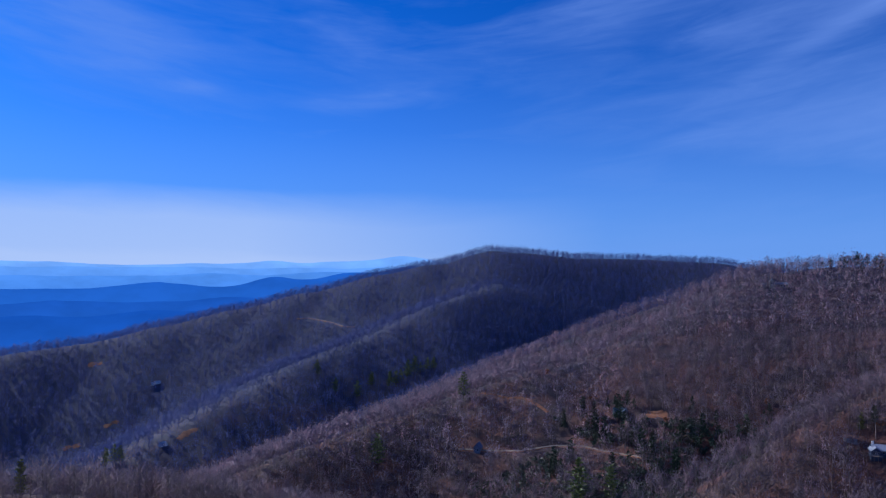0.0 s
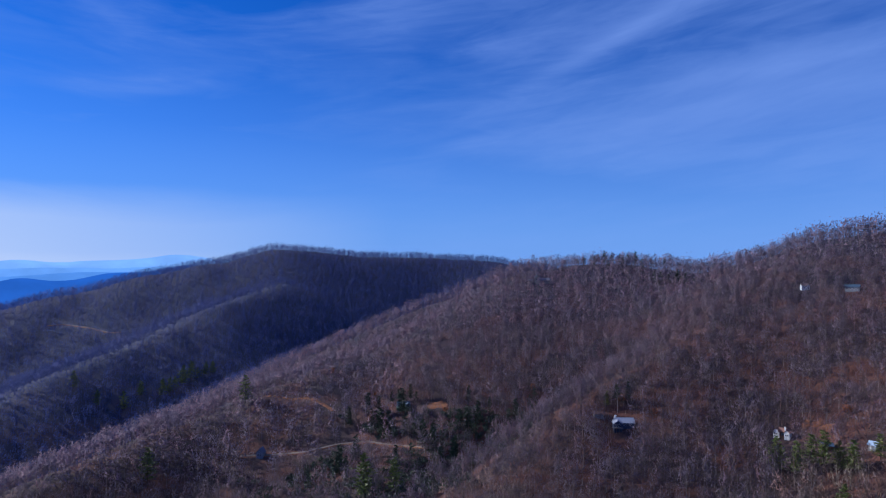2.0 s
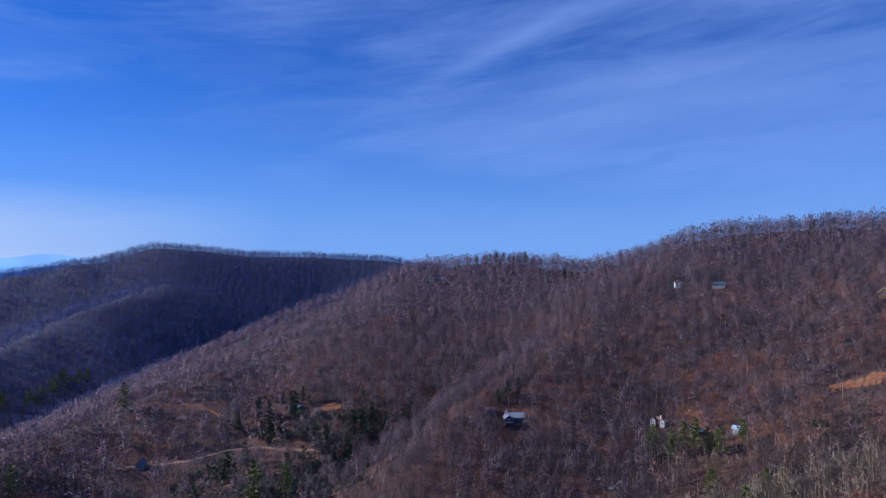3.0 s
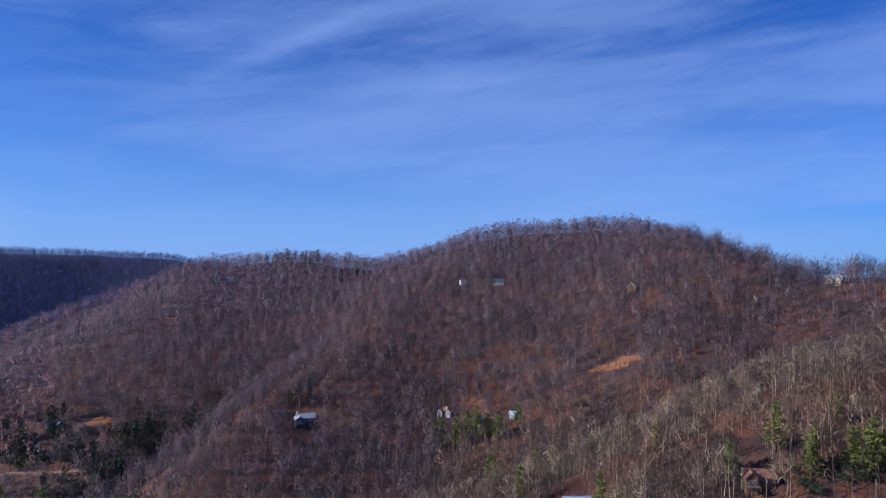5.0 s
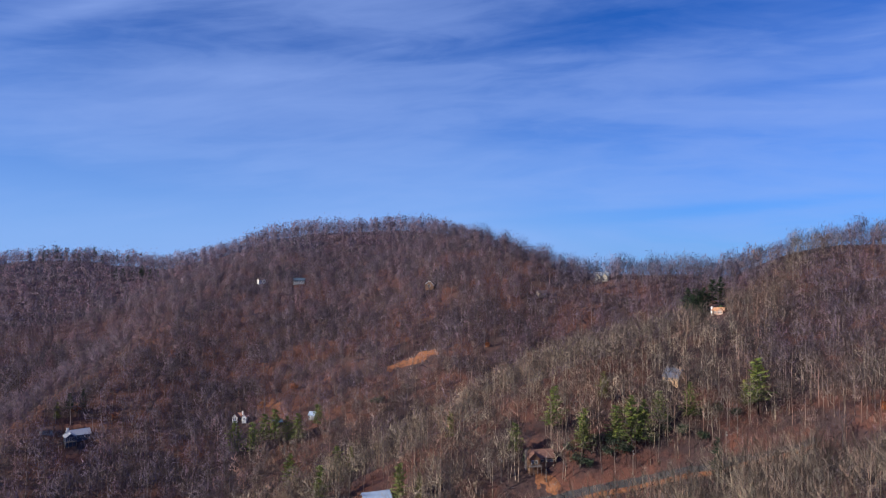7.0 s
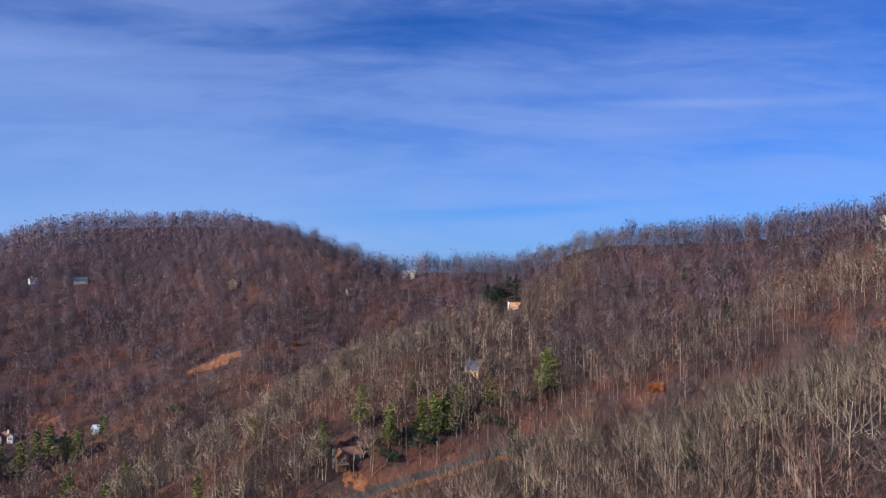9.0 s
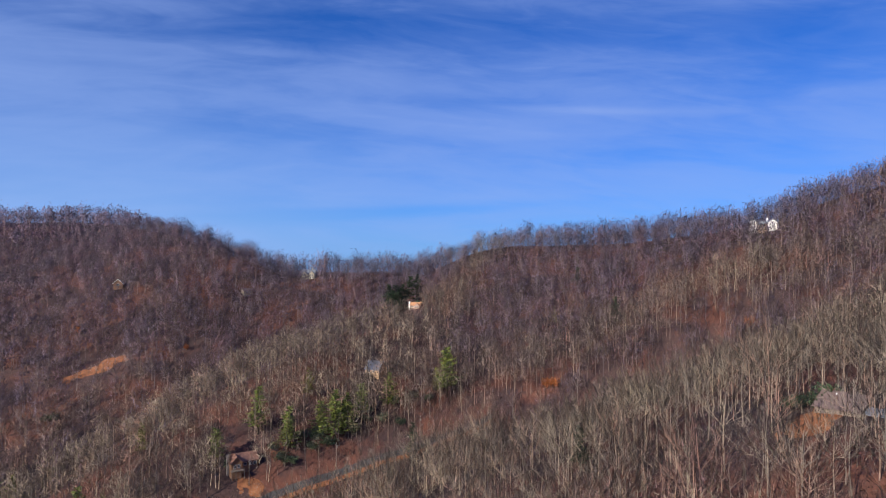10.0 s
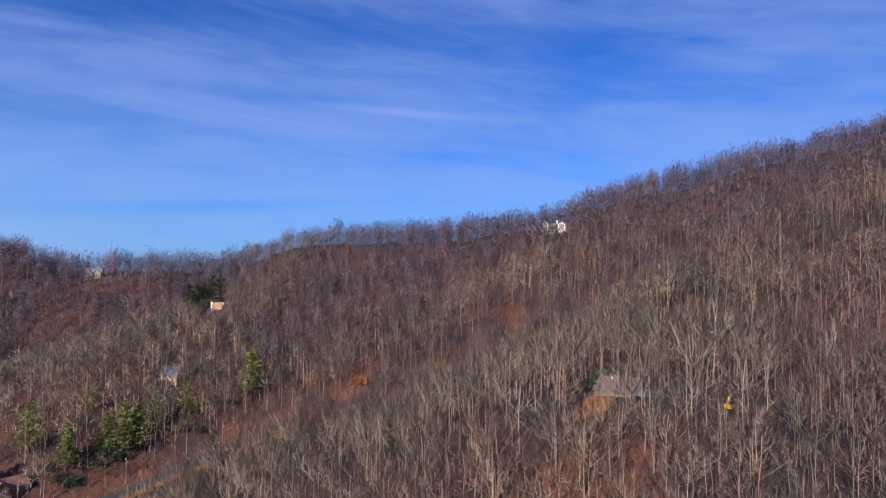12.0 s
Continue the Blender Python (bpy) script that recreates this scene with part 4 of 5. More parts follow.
set_out(pines(PINE, "green white pine with tiered boughs among bare trees", "green pines", 60, 1.45),
        PINES, 1, 1.4)
set_out(pines(PINE, "bright green pine in a valley stand", "valley pines", 64, 1.6),
        VALLEY_PINES, 2, 1.75)
set_out(pines(HEMLOCK, "dark green hemlock standing among bare trees", "dark hemlocks", 68, 1.1),
        HEMLOCKS, 3, 0.92)
set_out(pines(HEMLOCK, "dark round-topped evergreen among bare trees on the knob", "evergreens on the knob", 88, 1.6),
        KNOB_EVERGREENS, 9, 0.95)
set_out(pines(HEMLOCK, "dark evergreen standing close behind a house", "evergreens behind the house", 84, 1.5),
        ROOF_HEMLOCKS, 8, 1.25)
set_out(pines(HEMLOCK, "tall dark hemlock in the valley bottom", "valley hemlocks", 76, 1.25),
        VALLEY_HEMLOCKS, 7, 1.3)
set_out(pines(GOLDEN, "yellow-green pine on the wooded slope", "yellow-green pines", 72, 1.1),
        GOLDEN_PINES, 4, 0.95)
set_out([thing_models(shrub_model(80 + k, 420, 4.2, 4.6, 0.8), ("stems", "foliage"), (DARK_LIMB, LAUREL), "evergreen_shrub", "dark evergreen laurel thicket under bare trees", "shrub", "laurel thickets") for k in range(3)],
        LAURELS, 5, 1.0)
set_out([thing_models(shrub_model(90 + k, 300, 3.4, 6.0, 0.75), ("stems", "foliage"), (DARK_LIMB, RUST), "oak_sapling", "young oak still holding rusty orange leaves", "young tree", "rusty oaks") for k in range(3)],
        RUSTY_OAKS, 6, 1.0)
X, Y, rng = scatter(-20, 330, 420, 700, 6.5, 21)
sel = in_thicket(X, Y) & open_ground(X, Y)
X, Y = X[sel], Y[sel]
v, f, m = planted([shrub_model(96 + k, 60, 4.2, 7.0, 1.5) for k in range(3)], X, Y, ground_z(X, Y), rng.uniform(0.6, 1.2, len(X)), rng.uniform(0, 6, len(X)), rng.randint(0, 3, len(X)))
tagged(new("laurel_undergrowth", mesh_of("laurel_undergrowth", v, f, [DARK_LIMB, LAUREL], m % 2)), "dull green laurel undergrowth along the valley bottom", "undergrowth", kind="stuff")


# ---------------------------------------------------------------- houses
def paint(name, col, rough=0.6, streak=0.25, scale=1.2, metal=0.0):
    m, t, b = material(name)
    n = noise_tex(t, scale, 5, 0.65)
    shade = ramp(t, [(0.3, tuple(c * (1 - streak) for c in col)), (0.7, tuple(min(1, c * (1 + streak * 0.5)) for c in col))], n)
    t.links.new(shade.outputs[0], b.inputs["Base Color"])
    b.inputs["Roughness"].default_value, b.inputs["Metallic"].default_value = rough, metal
    bumped(t, b, noise_tex(t, 7, 3, 0.6), 0.25, 0.03)
    return m


WHITE = paint("white_clapboard", (0.80, 0.78, 0.74), 0.55, 0.12)
PEACH = paint("peach_siding", (0.46, 0.30, 0.22), 0.6, 0.15)
BEIGE = paint("beige_siding", (0.42, 0.36, 0.26), 0.6, 0.15)
LOG = paint("brown_logs", (0.24, 0.13, 0.075), 0.7, 0.3)
GREY_WALL = paint("grey_siding", (0.30, 0.31, 0.33), 0.6, 0.2)
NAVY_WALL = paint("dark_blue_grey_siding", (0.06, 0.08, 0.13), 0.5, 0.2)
ROOF_PALE = paint("pale_grey_shingles", (0.38, 0.39, 0.44), 0.8, 0.2)
TEAL_WALL = paint("dark_teal_siding", (0.03, 0.055, 0.07), 0.6, 0.2)
TAN_WALL = paint("tan_stucco", (0.55, 0.36, 0.22), 0.7, 0.2)
ROOF_GREY = paint("grey_shingles", (0.20, 0.22, 0.26), 0.8, 0.25)
ROOF_BROWN = paint("brown_shingles", (0.30, 0.155, 0.11), 0.85, 0.25)
ROOF_ORANGE = paint("orange_tan_shingles", (0.58, 0.30, 0.15), 0.8, 0.2)
ROOF_SLATE = paint("blue_slate_roof", (0.16, 0.18, 0.24), 0.45, 0.2)
ROOF_BLUE = paint("pale_blue_metal_roof", (0.42, 0.52, 0.66), 0.4, 0.2, 0.6)
ROOF_TEAL = paint("dark_blue_roof", (0.07, 0.11, 0.16), 0.6, 0.25)
ROOF_MAUVE = paint("weathered_mauve_shingles", (0.17, 0.12, 0.112), 0.9, 0.22)
STONE = paint("chimney_stone", (0.42, 0.37, 0.32), 0.9, 0.35, 3.0)
TRIM = paint("white_trim", (0.78, 0.77, 0.74), 0.5, 0.08)
DECKING = paint("weathered_decking", (0.26, 0.21, 0.17), 0.8, 0.25)
METAL = paint("galvanised_steel", (0.5, 0.5, 0.5), 0.4, 0.15, 2.0, 0.9)
YELLOW = paint("yellow_machine_paint", (0.78, 0.42, 0.03), 0.45, 0.2, 2.0)
RUBBER = paint("black_rubber", (0.02, 0.02, 0.02), 0.8, 0.3)


def glass_material():
    m, t, b = material("window_glass")
    b.inputs["Base Color"].default_value = (0.02, 0.03, 0.045, 1)
    b.inputs["Roughness"].default_value = 0.06
    b.inputs["Specular IOR Level"].default_value = 0.8
    return m


GLASS = glass_material()


def part(name, bm, mat, parent, label=""):
    me = bpy.data.meshes.new(name)
    bmesh.ops.recalc_face_normals(bm, faces=bm.faces)
    bm.to_mesh(me)
    bm.free()
    me.materials.append(mat)
    ob = new(name, me)
    ob.parent = parent
    return tagged(ob, label)


def box(bm, x0, x1, y0, y1, z0, z1):
    vs = [bm.verts.new((x, y, z)) for z in (z0, z1) for x, y in ((x0, y0), (x1, y0), (x1, y1), (x0, y1))]
    for f in ((0, 3, 2, 1), (4, 5, 6, 7), (0, 1, 5, 4), (1, 2, 6, 5), (2, 3, 7, 6), (3, 0, 4, 7)):
        bm.faces.new([vs[i] for i in f])


def solid(bm, pts, shift):
    """A flat outline pushed along shift."""
    a = [bm.verts.new(p) for p in pts]
    b = [bm.verts.new(Vector(p) + Vector(shift)) for p in pts]
    bm.faces.new(a[::-1])
    bm.faces.new(b)
    n = len(pts)
    for i in range(n):
        bm.faces.new((a[i], a[(i + 1) % n], b[(i + 1) % n], b[i]))


def swap(along, p):
    """Points of a block whose ridge runs along x or y."""
    return p if along == "x" else (-p[1], p[0], p[2])


def wing(house, along, cx, cy, long, wide, high, rise, wall, roof, down=4.0, eave=0.5):
    """A gabled block: walls, and a two-sided roof with overhang, thickness and ridge cap."""
    at = lambda x, y, z: (cx + swap(along, (x, y, z))[0], cy + swap(along, (x, y, z))[1], z)
    L, W = long / 2, wide / 2
    bm = bmesh.new()
    solid(bm, [at(-L, -W, -down), at(-L, W, -down), at(-L, W, high), at(-L, 0, high + rise), at(-L, -W, high)], Vector(at(L, 0, 0)) - Vector(at(-L, 0, 0)))
    walls = part("wall", bm, wall, house)
    slope = rise / W
    bm = bmesh.new()
    for s in (-1, 1):
        e = W + eave
        pts = [at(-L - eave, 0, high + rise + 0.05), at(-L - eave, s * e, high - slope * eave + 0.05), at(-L - eave, s * e, high - slope * eave + 0.30), at(-L - eave, 0, high + rise + 0.30)]
        solid(bm, pts, Vector(at(L + eave, 0, 0)) - Vector(at(-L - eave, 0, 0)))
    top = part("roof", bm, roof, house)
    bm = bmesh.new()
    solid(bm, [at(-L - eave, -0.22, high + rise + 0.26), at(-L - eave, 0, high + rise + 0.40), at(-L - eave, 0.22, high + rise + 0.26)], Vector(at(L + eave, 0, 0)) - Vector(at(-L - eave, 0, 0)))
    part("ridge_cap", bm, roof, top)
    return walls


def window(house, x, y, z, w, h, face="front"):
    """A framed pane, 6 cm proud of a wall that faces -y (front), -x or +x."""
    m = {"front": pose(x, y, z), "left": pose(x, y, z, 0, 0, -90), "right": pose(x, y, z, 0, 0, 90)}[face]
    bm = bmesh.new()
    box(bm, -w / 2, w / 2, -0.05, 0.1, 0, h)
    pane = part("window", bm, GLASS, house)
    pane.matrix_basis = m
    bm = bmesh.new()
    for a in ((-w / 2 - 0.1, -w / 2, -0.1, h + 0.1), (w / 2, w / 2 + 0.1, -0.1, h + 0.1), (-w / 2, w / 2, -0.1, 0), (-w / 2, w / 2, h, h + 0.1), (-0.035, 0.035, 0, h)):
        box(bm, a[0], a[1], -0.09, 0.1, a[2], a[3])
    part("frame", bm, TRIM, pane)


def chimney(house, x, y, z0, z1, mat=None, w=0.9):
    bm = bmesh.new()
    box(bm, x - w / 2, x + w / 2, y - w / 2, y + w / 2, z0, z1)
    box(bm, x - w / 2 - 0.1, x + w / 2 + 0.1, y - w / 2 - 0.1, y + w / 2 + 0.1, z1, z1 + 0.22)
    part("chimney", bm, mat or STONE, house)


def door(house, x, y, z, mat):
    bm = bmesh.new()
    box(bm, x - 0.5, x + 0.5, y - 0.06, y + 0.1, z, z + 2.05)
    part("door", bm, mat, house)


def deck(house, x0, x1, y0, y1, z, down=4.0):
    """A railed deck on posts."""
    bm = bmesh.new()
    box(bm, x0, x1, y0, y1, z - 0.2, z)
    slab = part("deck", bm, DECKING, house)
    for k in range(4):
        x = x0 + 0.15 + (x1 - x0 - 0.3) * k / 3
        bm = bmesh.new()
        box(bm, x - 0.09, x + 0.09, y0 + 0.06, y0 + 0.24, z - down, z + 1.0)
        part("post", bm, DECKING, slab)
    bm = bmesh.new()
    box(bm, x0, x1, y0 + 0.05, y0 + 0.15, z + 0.95, z + 1.05)
    box(bm, x0, x1, y0 + 0.07, y0 + 0.13, z + 0.45, z + 0.52)
    part("rail", bm, DECKING, slab)


def plot(key, name, label, turn=0.0, lift=0.3, category="house"):
    """An empty on the ground of a plot; its front (-y) looks to the drone, turned by some degrees."""
    az, d, r = PLOTS[key]
    x, y = polar(az, d)
    ob = tagged(new(name), label, category)
    ob.matrix_basis = pose(x, y, float(ground_z(x, y)) + lift, 0, 0, -az + turn)
    return ob


h = plot("grey_house", "house", "dark blue-grey house with a broad pale shingle roof", 12)
wing(h, "x", 1.5, 0, 14, 8, 3.0, 2.8, NAVY_WALL, ROOF_PALE)
wing(h, "y", -4.2, -2.5, 8, 5.5, 2.9, 2.0, NAVY_WALL, ROOF_PALE)
chimney(h, -4.5, 1.5, 2.0, 7.2, TRIM, 1.2)
for x in (-5.5, -4.2, -2.9):
    window(h, x, -6.5, 0.5, 1.0, 2.0)
for x in (0.5, 3.0, 5.5):
    window(h, x, -4.0, 0.9, 1.4, 1.3)
deck(h, -8.5, -1.0, -9.2, -6.6, 0.1)

h = plot("brown_shed", "shed", "small brown-roofed outbuilding beside the grey house", 8, category="outbuilding")
wing(h, "x", 0, 0, 7.5, 4.5, 2.4, 1.4, GREY_WALL, ROOF_BROWN)
door(h, 1.0, -2.25, 0, DECKING)

h = plot("white_gable", "house", "white gabled house with a brown roof and white chimney", -18)
wing(h, "y", -5.0, -1.5, 7, 4.6, 4.2, 2.6, WHITE, ROOF_BROWN)
wing(h, "x", 0.5, 1.0, 9, 6.5, 4.0, 2.8, LOG, ROOF_BROWN)
wing(h, "y", 4.6, -2.0, 6.5, 4.4, 4.4, 2.2, WHITE, ROOF_BROWN)
chimney(h, 1.8, -0.6, 5.0, 8.6, TRIM, 1.1)
for x in (-5.8, -4.2, 3.8, 5.4):
    window(h, x, -5.05 if x < 0 else -5.3, 1.2, 0.9, 1.5)
window(h, 0.0, -2.3, 1.0, 2.0, 1.6)
h.scale = (0.74, 0.74, 0.74)

h = plot("small_shed", "shed", "small pale metal-roofed shed among pines", -30, category="outbuilding")
wing(h, "x", 0, 0, 5.0, 4.0, 2.6, 1.8, GREY_WALL, ROOF_BLUE)
door(h, -0.8, -2.0, 0, TRIM)

h = plot("dark_roof", "cabin", "dark-roofed low cabin half hidden by pines", 10)
wing(h, "x", 0, 0, 8.0, 5.0, 2.5, 1.3, LOG, ROOF_TEAL)
window(h, -1.5, -2.5, 0.8, 1.2, 1.1)

h = plot("white_cottage", "house", "small white hillside cottage near the ridge", 20)
wing(h, "x", 0, 0, 8.5, 6, 4.2, 2.4, WHITE, ROOF_MAUVE)
wing(h, "y", 2.5, -3, 4, 4, 3.6, 1.8, WHITE, ROOF_MAUVE)
for x in (-2.8, -0.8):
    window(h, x, -3.0, 1.4, 1.0, 1.5)
chimney(h, -1.0, 0.8, 4.0, 8.0)
h.scale = (0.8, 0.8, 0.8)

h = plot("blue_cottage", "house", "blue-roofed cottage half hidden in bare trees", -8)
wing(h, "x", 0, 0, 12, 6, 3.0, 1.9, GREY_WALL, ROOF_TEAL)
for x in (-4, -1.5, 1.5, 4):
    window(h, x, -3.0, 0.9, 1.2, 1.3)

h = plot("knob_lodge", "house", "pale lodge with a tall narrow gable on the knob", 5)
wing(h, "y", -5.0, 0, 7, 6, 7.0, 3.4, BEIGE, ROOF_GREY)
wing(h, "x", 5.0, 1, 15, 7, 3.6, 2.4, BEIGE, ROOF_GREY)
wing(h, "x", -14.0, 1, 5.5, 5, 3.0, 1.5, BEIGE, ROOF_GREY)
for x in (-6.2, -3.8):
    window(h, x, -3.5, 3.6, 1.2, 1.8)
for x in (2, 5, 8):
    window(h, x, -2.5, 1.0, 1.5, 1.4)

h = plot("teal_house", "house", "dark teal house with a dark blue roof", 15)
wing(h, "x", 0, 0, 12, 7, 3.4, 2.4, TEAL_WALL, ROOF_TEAL)
wing(h, "y", 3.2, -3.5, 6, 5, 3.2, 2.0, TEAL_WALL, ROOF_TEAL)
for x in (-4.5, -2.2):
    window(h, x, -3.5, 0.8, 1.3, 1.6)

h = plot("slate_cabin", "house", "small grey-blue cabin with a steep roof beside a track", -20)
wing(h, "y", 0, 0, 8, 6, 3.4, 3.6, GREY_WALL, ROOF_SLATE)
window(h, -1.3, -4.0, 0.8, 1.1, 1.5)
window(h, 1.3, -4.0, 0.8, 1.1, 1.5)

h = plot("far_white", "house", "white farmhouse on the far mountainside", 15)
wing(h, "x", 1, 0, 14, 8, 4.4, 2.6, WHITE, ROOF_PALE)
wing(h, "x", -12, -3, 8, 6, 3.0, 1.8, WHITE, ROOF_PALE)
for x in (-3, 0, 3, 6):
    window(h, x, -4.0, 1.2, 1.2, 1.5)
h.scale = (0.72, 0.72, 0.72)

h = plot("far_cabin", "cabin", "small pale cabin beside an orange clearing", 30)
wing(h, "x", 0, 0, 9, 6, 2.8, 2.0, WHITE, ROOF_PALE)
wing(h, "y", 3.0, -3.0, 4.5, 4, 2.6, 1.6, WHITE, ROOF_PALE)
window(h, -2.2, -3.0, 0.8, 1.1, 1.3)

h = plot("chalet", "cabin", "weathered chalet with white gable trim in bare woods", -10)
wing(h, "y", 0, 0, 8, 8, 2.6, 3.6, LOG, ROOF_MAUVE)
bm = bmesh.new()
for s in (-1, 1):
    solid(bm, [(0, -4.58, 6.2), (s * 4.5, -4.58, 2.15), (s * 4.5, -4.58, 2.6), (0, -4.58, 6.65)], (0, -0.08, 0))
part("gable_trim", bm, TRIM, h)
window(h, 0, -4.0, 0.8, 2.4, 1.8)

h = plot("pale_cottage", "house", "small dull beige cottage below the saddle", 25)
wing(h, "x", 0, 0, 8, 5.5, 2.8, 1.8, BEIGE, ROOF_MAUVE)
window(h, -1.5, -2.75, 0.8, 1.0, 1.3)
window(h, 1.5, -2.75, 0.8, 1.0, 1.3)

h = plot("beige_lodge", "house", "large beige gabled house with decks on the saddle", -8, -1.0)
wing(h, "x", 0, 0, 14, 8, 6.0, 3.6, BEIGE, ROOF_GREY)
wing(h, "y", -3.8, -3.5, 7, 5.5, 5.4, 3.0, BEIGE, ROOF_GREY)
wing(h, "y", 3.6, -2.5, 6, 4.5, 5.8, 2.6, BEIGE, ROOF_GREY)
chimney(h, 4.0, 1.2, 6.0, 11.5)
for z in (0.7, 3.4):
    for x in (-5.2, -3.8, -2.4):
        window(h, x, -7.0, z, 1.0, 1.7)
    for x in (2.8, 4.4):
        window(h, x, -5.5, z, 1.0, 1.7)
    window(h, 0.2, -4.0, z, 1.4, 1.7)
deck(h, -7.5, 7.5, -9.6, -7.1, 0.2)
h.scale = (0.88, 0.88, 0.88)

h = plot("orange_roof", "house", "house with orange-tan roof and white chimney stack", -14)
wing(h, "x", 1.0, 0, 11, 8, 3.0, 2.8, PEACH, ROOF_ORANGE)
wing(h, "y", 3.6, -3.0, 7, 5.5, 3.0, 2.2, PEACH, ROOF_ORANGE)
chimney(h, -5.3, -1.6, -2.0, 6.6, TRIM, 1.5)
for x in (2.6, 4.6):
    window(h, x, -6.5, 0.7, 1.0, 1.6)
for x in (-3.2, -1.2):
    window(h, x, -4.0, 0.8, 1.2, 1.4)
deck(h, -8.0, 0.2, -7.2, -4.1, 0.1)
h.scale = (0.72, 0.72, 0.72)

h = plot("slate_roof", "house", "steep slate-roofed cabin with a tan end wall", -38)
wing(h, "x", 0, 0, 10, 7.5, 2.6, 4.2, TAN_WALL, ROOF_SLATE)
chimney(h, 4.2, 0.0, 2.0, 8.2, TAN_WALL, 1.2)
window(h, -2.0, -3.75, 0.7, 1.2, 1.3)
window(h, 1.2, -3.75, 0.7, 1.2, 1.3)
deck(h, -6.5, 0.5, -6.5, -3.85, 0.1)

h = plot("brown_cabin", "house", "brown log cabin with reddish shingle roof and stonework", 18)
wing(h, "x", 1.0, 0, 11, 7, 3.0, 2.8, LOG, ROOF_BROWN)
wing(h, "y", -4.0, -2.5, 6, 5, 3.2, 2.6, LOG, ROOF_BROWN)
chimney(h, -6.9, -1.5, -3.0, 6.2, STONE, 1.1)
for x in (-4.9, -3.1):
    window(h, x, -5.5, 0.8, 1.0, 1.5)
for x in (0.5, 3.0, 5.2):
    window(h, x, -3.5, 0.8, 1.3, 1.2)
deck(h, -7.2, -1.2, -8.2, -5.6, 0.1)

h = plot("blue_roof", "house", "long house with a pale blue metal roof", 14)
wing(h, "x", 0, 0, 13, 7, 2.8, 2.4, LOG, ROOF_BLUE)
for x in (-4, -1, 2, 5):
    window(h, x, -3.5, 0.8, 1.2, 1.3)

h = plot("white_house", "house", "white two-storey ridge-top house with porch and chimney", -12, 2.0)
wing(h, "y", -8.2, -1.5, 9, 6.2, 6.2, 3.0, WHITE, ROOF_GREY)
# centre wing given a darker tan wall to imitate tree shadow
wing(h, "x", 0, 1.0, 11, 7, 4.6, 2.4, TAN_WALL, ROOF_GREY)
wing(h, "y", 8.2, -1.0, 9, 7.5, 5.6, 3.2, WHITE, ROOF_GREY)
chimney(h, 2.2, 1.0, 5.0, 10.0, TRIM, 1.3)
for z in (0.8, 3.7):
    for x in (-9.5, -7.0):
        window(h, x, -6.0, z, 0.9, 1.6)
    for x in (6.6, 8.2, 9.8):
        window(h, x, -5.5, z, 0.9, 1.6)
    for x in (-3.2, 0.0, 3.2):
        window(h, x, -2.5, z, 1.3, 1.8)
deck(h, -4.8, 4.2, -5.2, -2.6, 3.2, 6.0)
deck(h, -4.8, 4.2, -5.2, -2.6, 0.2, 3.0)
h.scale = (0.76, 0.76, 0.76)

h = plot("wide_roof", "house", "low house with a wide weathered mauve-brown roof", -24, -2.6)
wing(h, "x", -1.0, 0, 12, 11, 2.6, 3.6, DECKING, ROOF_MAUVE)
wing(h, "x", 8.5, -1.5, 8, 6, 2.3, 1.1, DECKING, ROOF_GREY)
for x, y in ((-3.0, -1.3), (0.5, -0.8)):
    bm = bmesh.new()
    bmesh.ops.create_cone(bm, cap_ends=True, segments=10, radius1=0.16, radius2=0.16, depth=0.9, matrix=pose(x, y, 5.6))
    bmesh.ops.create_cone(bm, cap_ends=True, segments=10, radius1=0.28, radius2=0.05, depth=0.22, matrix=pose(x, y, 6.1))
    part("roof_vent", bm, TRIM, h)
window(h, -4.5, -5.0, 0.7, 1.3, 1.2)
window(h, -1.0, -5.0, 0.7, 1.3, 1.2)


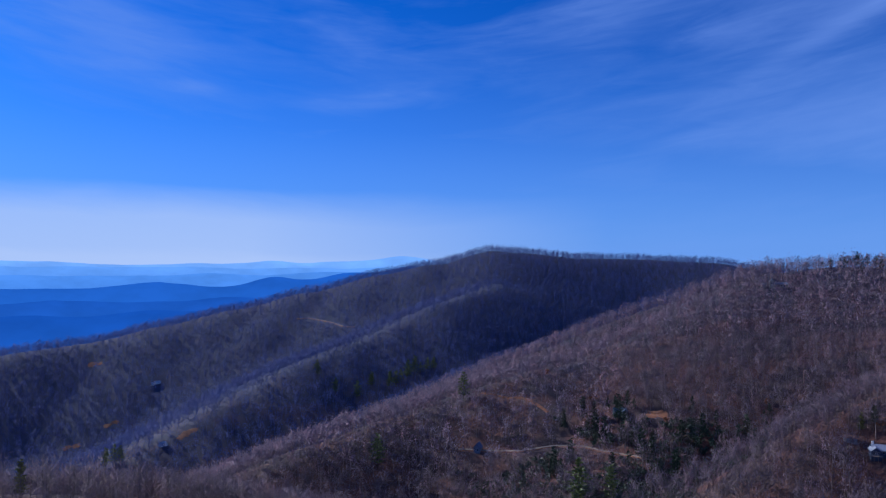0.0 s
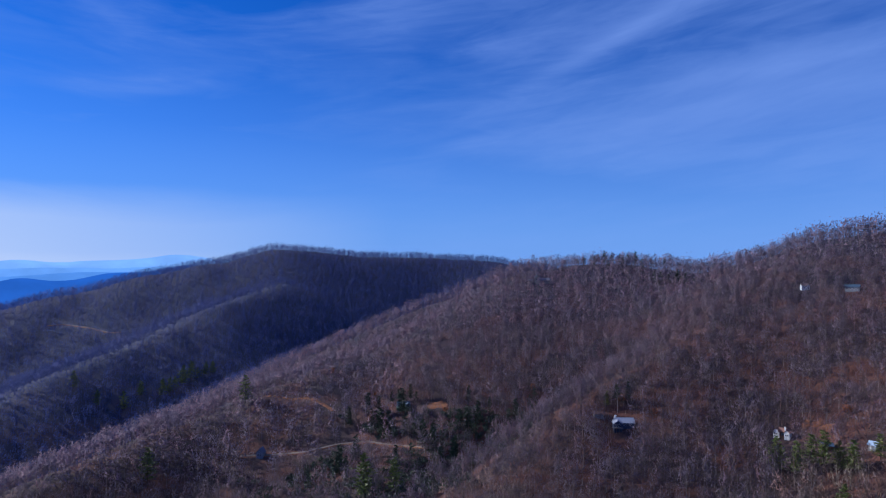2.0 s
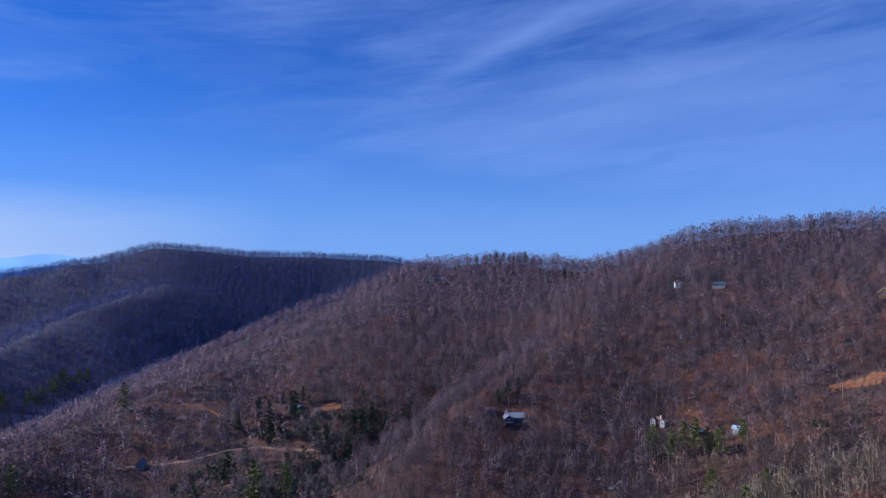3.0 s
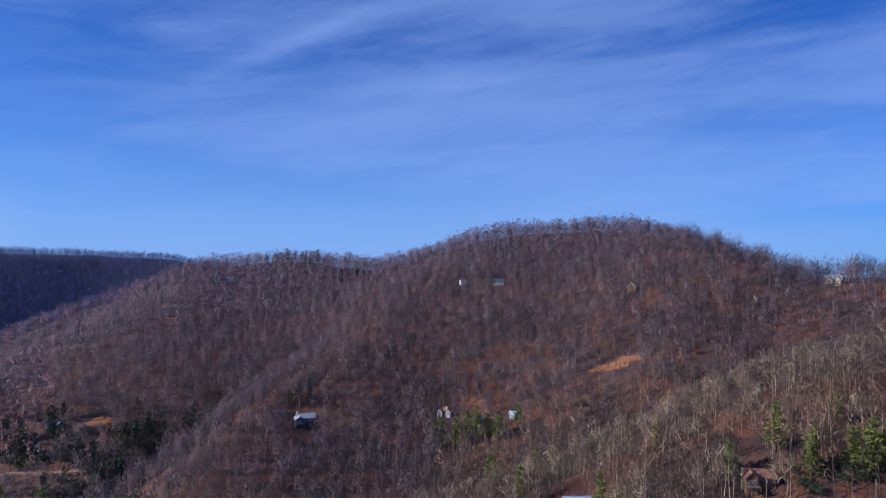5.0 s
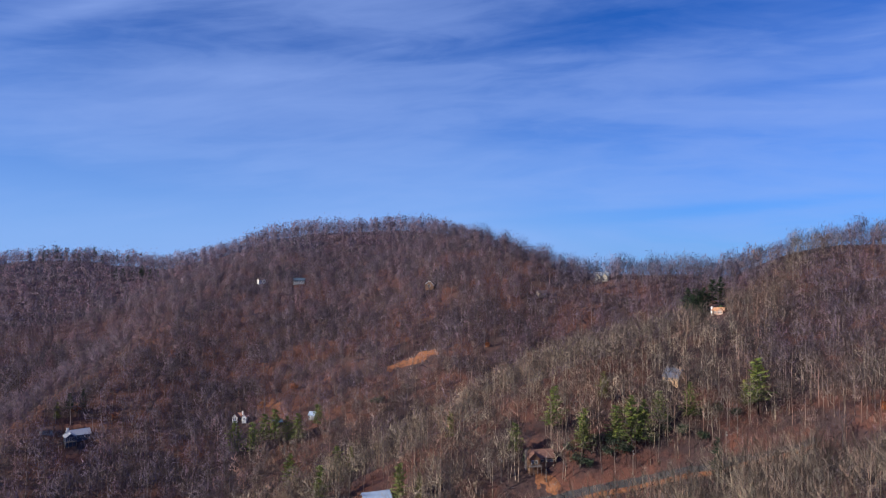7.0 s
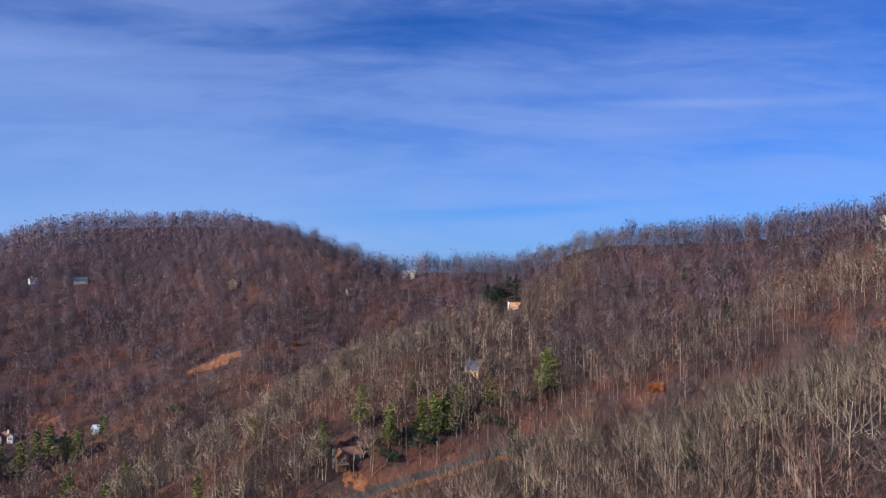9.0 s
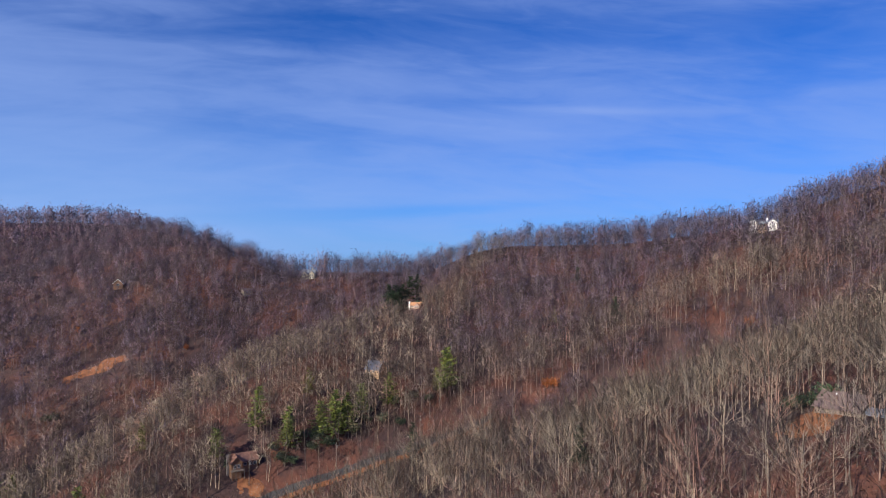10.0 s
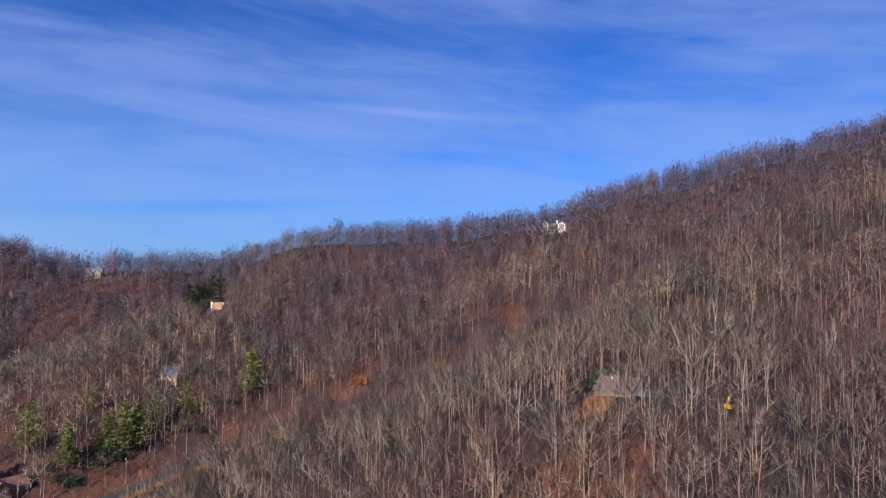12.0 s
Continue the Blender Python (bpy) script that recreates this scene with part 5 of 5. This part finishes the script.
def digger():
    """A small yellow excavator on tracks."""
    d = plot("digger", "excavator", "small yellow tracked excavator parked on the slope", 80, 0.25, "excavator")
    for y in (-0.85, 0.85):
        bm = bmesh.new()
        solid(bm, [(-1.3, y - 0.2, 0.3), (-1.05, y - 0.2, 0.02), (1.05, y - 0.2, 0.02), (1.3, y - 0.2, 0.3), (1.05, y - 0.2, 0.6), (-1.05, y - 0.2, 0.6)], (0, 0.4, 0))
        part("track", bm, RUBBER, d)
    bm = bmesh.new()
    box(bm, -1.5, 1.0, -0.95, 0.95, 0.65, 1.35)
    box(bm, -1.5, -0.4, -0.9, 0.9, 1.35, 1.85)
    bmesh.ops.bevel(bm, geom=bm.edges[:], offset=0.06, segments=1, affect="EDGES")
    body = part("body", bm, YELLOW, d)
    bm = bmesh.new()
    box(bm, -0.35, 0.9, -0.9, 0.1, 1.35, 2.6)
    cab = part("cab", bm, GLASS, d)
    bm = bmesh.new()
    box(bm, -0.42, 0.97, -0.97, 0.17, 2.6, 2.72)
    part("cab_roof", bm, YELLOW, cab)
    bm = bmesh.new()
    solid(bm, [(0.9, 0.35, 1.2), (2.6, 0.35, 3.2), (2.9, 0.35, 3.1), (1.3, 0.35, 1.0)], (0, 0.3, 0))
    boom = part("boom", bm, YELLOW, d)
    bm = bmesh.new()
    solid(bm, [(2.6, 0.38, 3.25), (2.9, 0.38, 3.15), (3.7, 0.38, 1.5), (3.5, 0.38, 1.45)], (0, 0.24, 0))
    part("stick", bm, YELLOW, boom)
    bm = bmesh.new()
    solid(bm, [(3.4, 0.1, 1.6), (3.85, 0.1, 1.4), (3.6, 0.1, 0.75), (3.0, 0.1, 0.9)], (0, 0.8, 0))
    part("bucket", bm, RUBBER, boom)


digger()


def utility_pole():
    p = tagged(new("utility_pole"), "tall weathered wooden utility pole beside the road", "utility pole", "utility poles")
    bm = bmesh.new()
    bmesh.ops.create_cone(bm, cap_ends=True, segments=8, radius1=0.17, radius2=0.12, depth=13.0, matrix=pose(0, 0, 5.5))
    part("pole", bm, DECKING, p)
    bm = bmesh.new()
    box(bm, -1.2, 1.2, -0.08, 0.08, 11.0, 11.16)
    arm = part("crossarm", bm, DECKING, p)
    for x in (-1.05, 0.35, 1.05):
        bm = bmesh.new()
        bmesh.ops.create_cone(bm, cap_ends=True, segments=8, radius1=0.07, radius2=0.05, depth=0.26, matrix=pose(x, 0, 11.29))
        part("insulator", bm, TRIM, arm)
    bm = bmesh.new()
    bmesh.ops.create_cone(bm, cap_ends=True, segments=10, radius1=0.26, radius2=0.26, depth=0.95, matrix=pose(0, -0.42, 10.0))
    part("transformer", bm, METAL, p)
    return p


POLES = [(71.0, 319), (78.1, 327), (67.2, 318), (85.2, 342)]
pole = utility_pole()
for i, (az, d) in enumerate(POLES):
    x, y = polar(az, d)
    m = pose(x, y, float(ground_z(x, y)), 0, 0, -az + 75)
    if i:
        copy_thing(pole, m)
    else:
        pole.matrix_basis = m
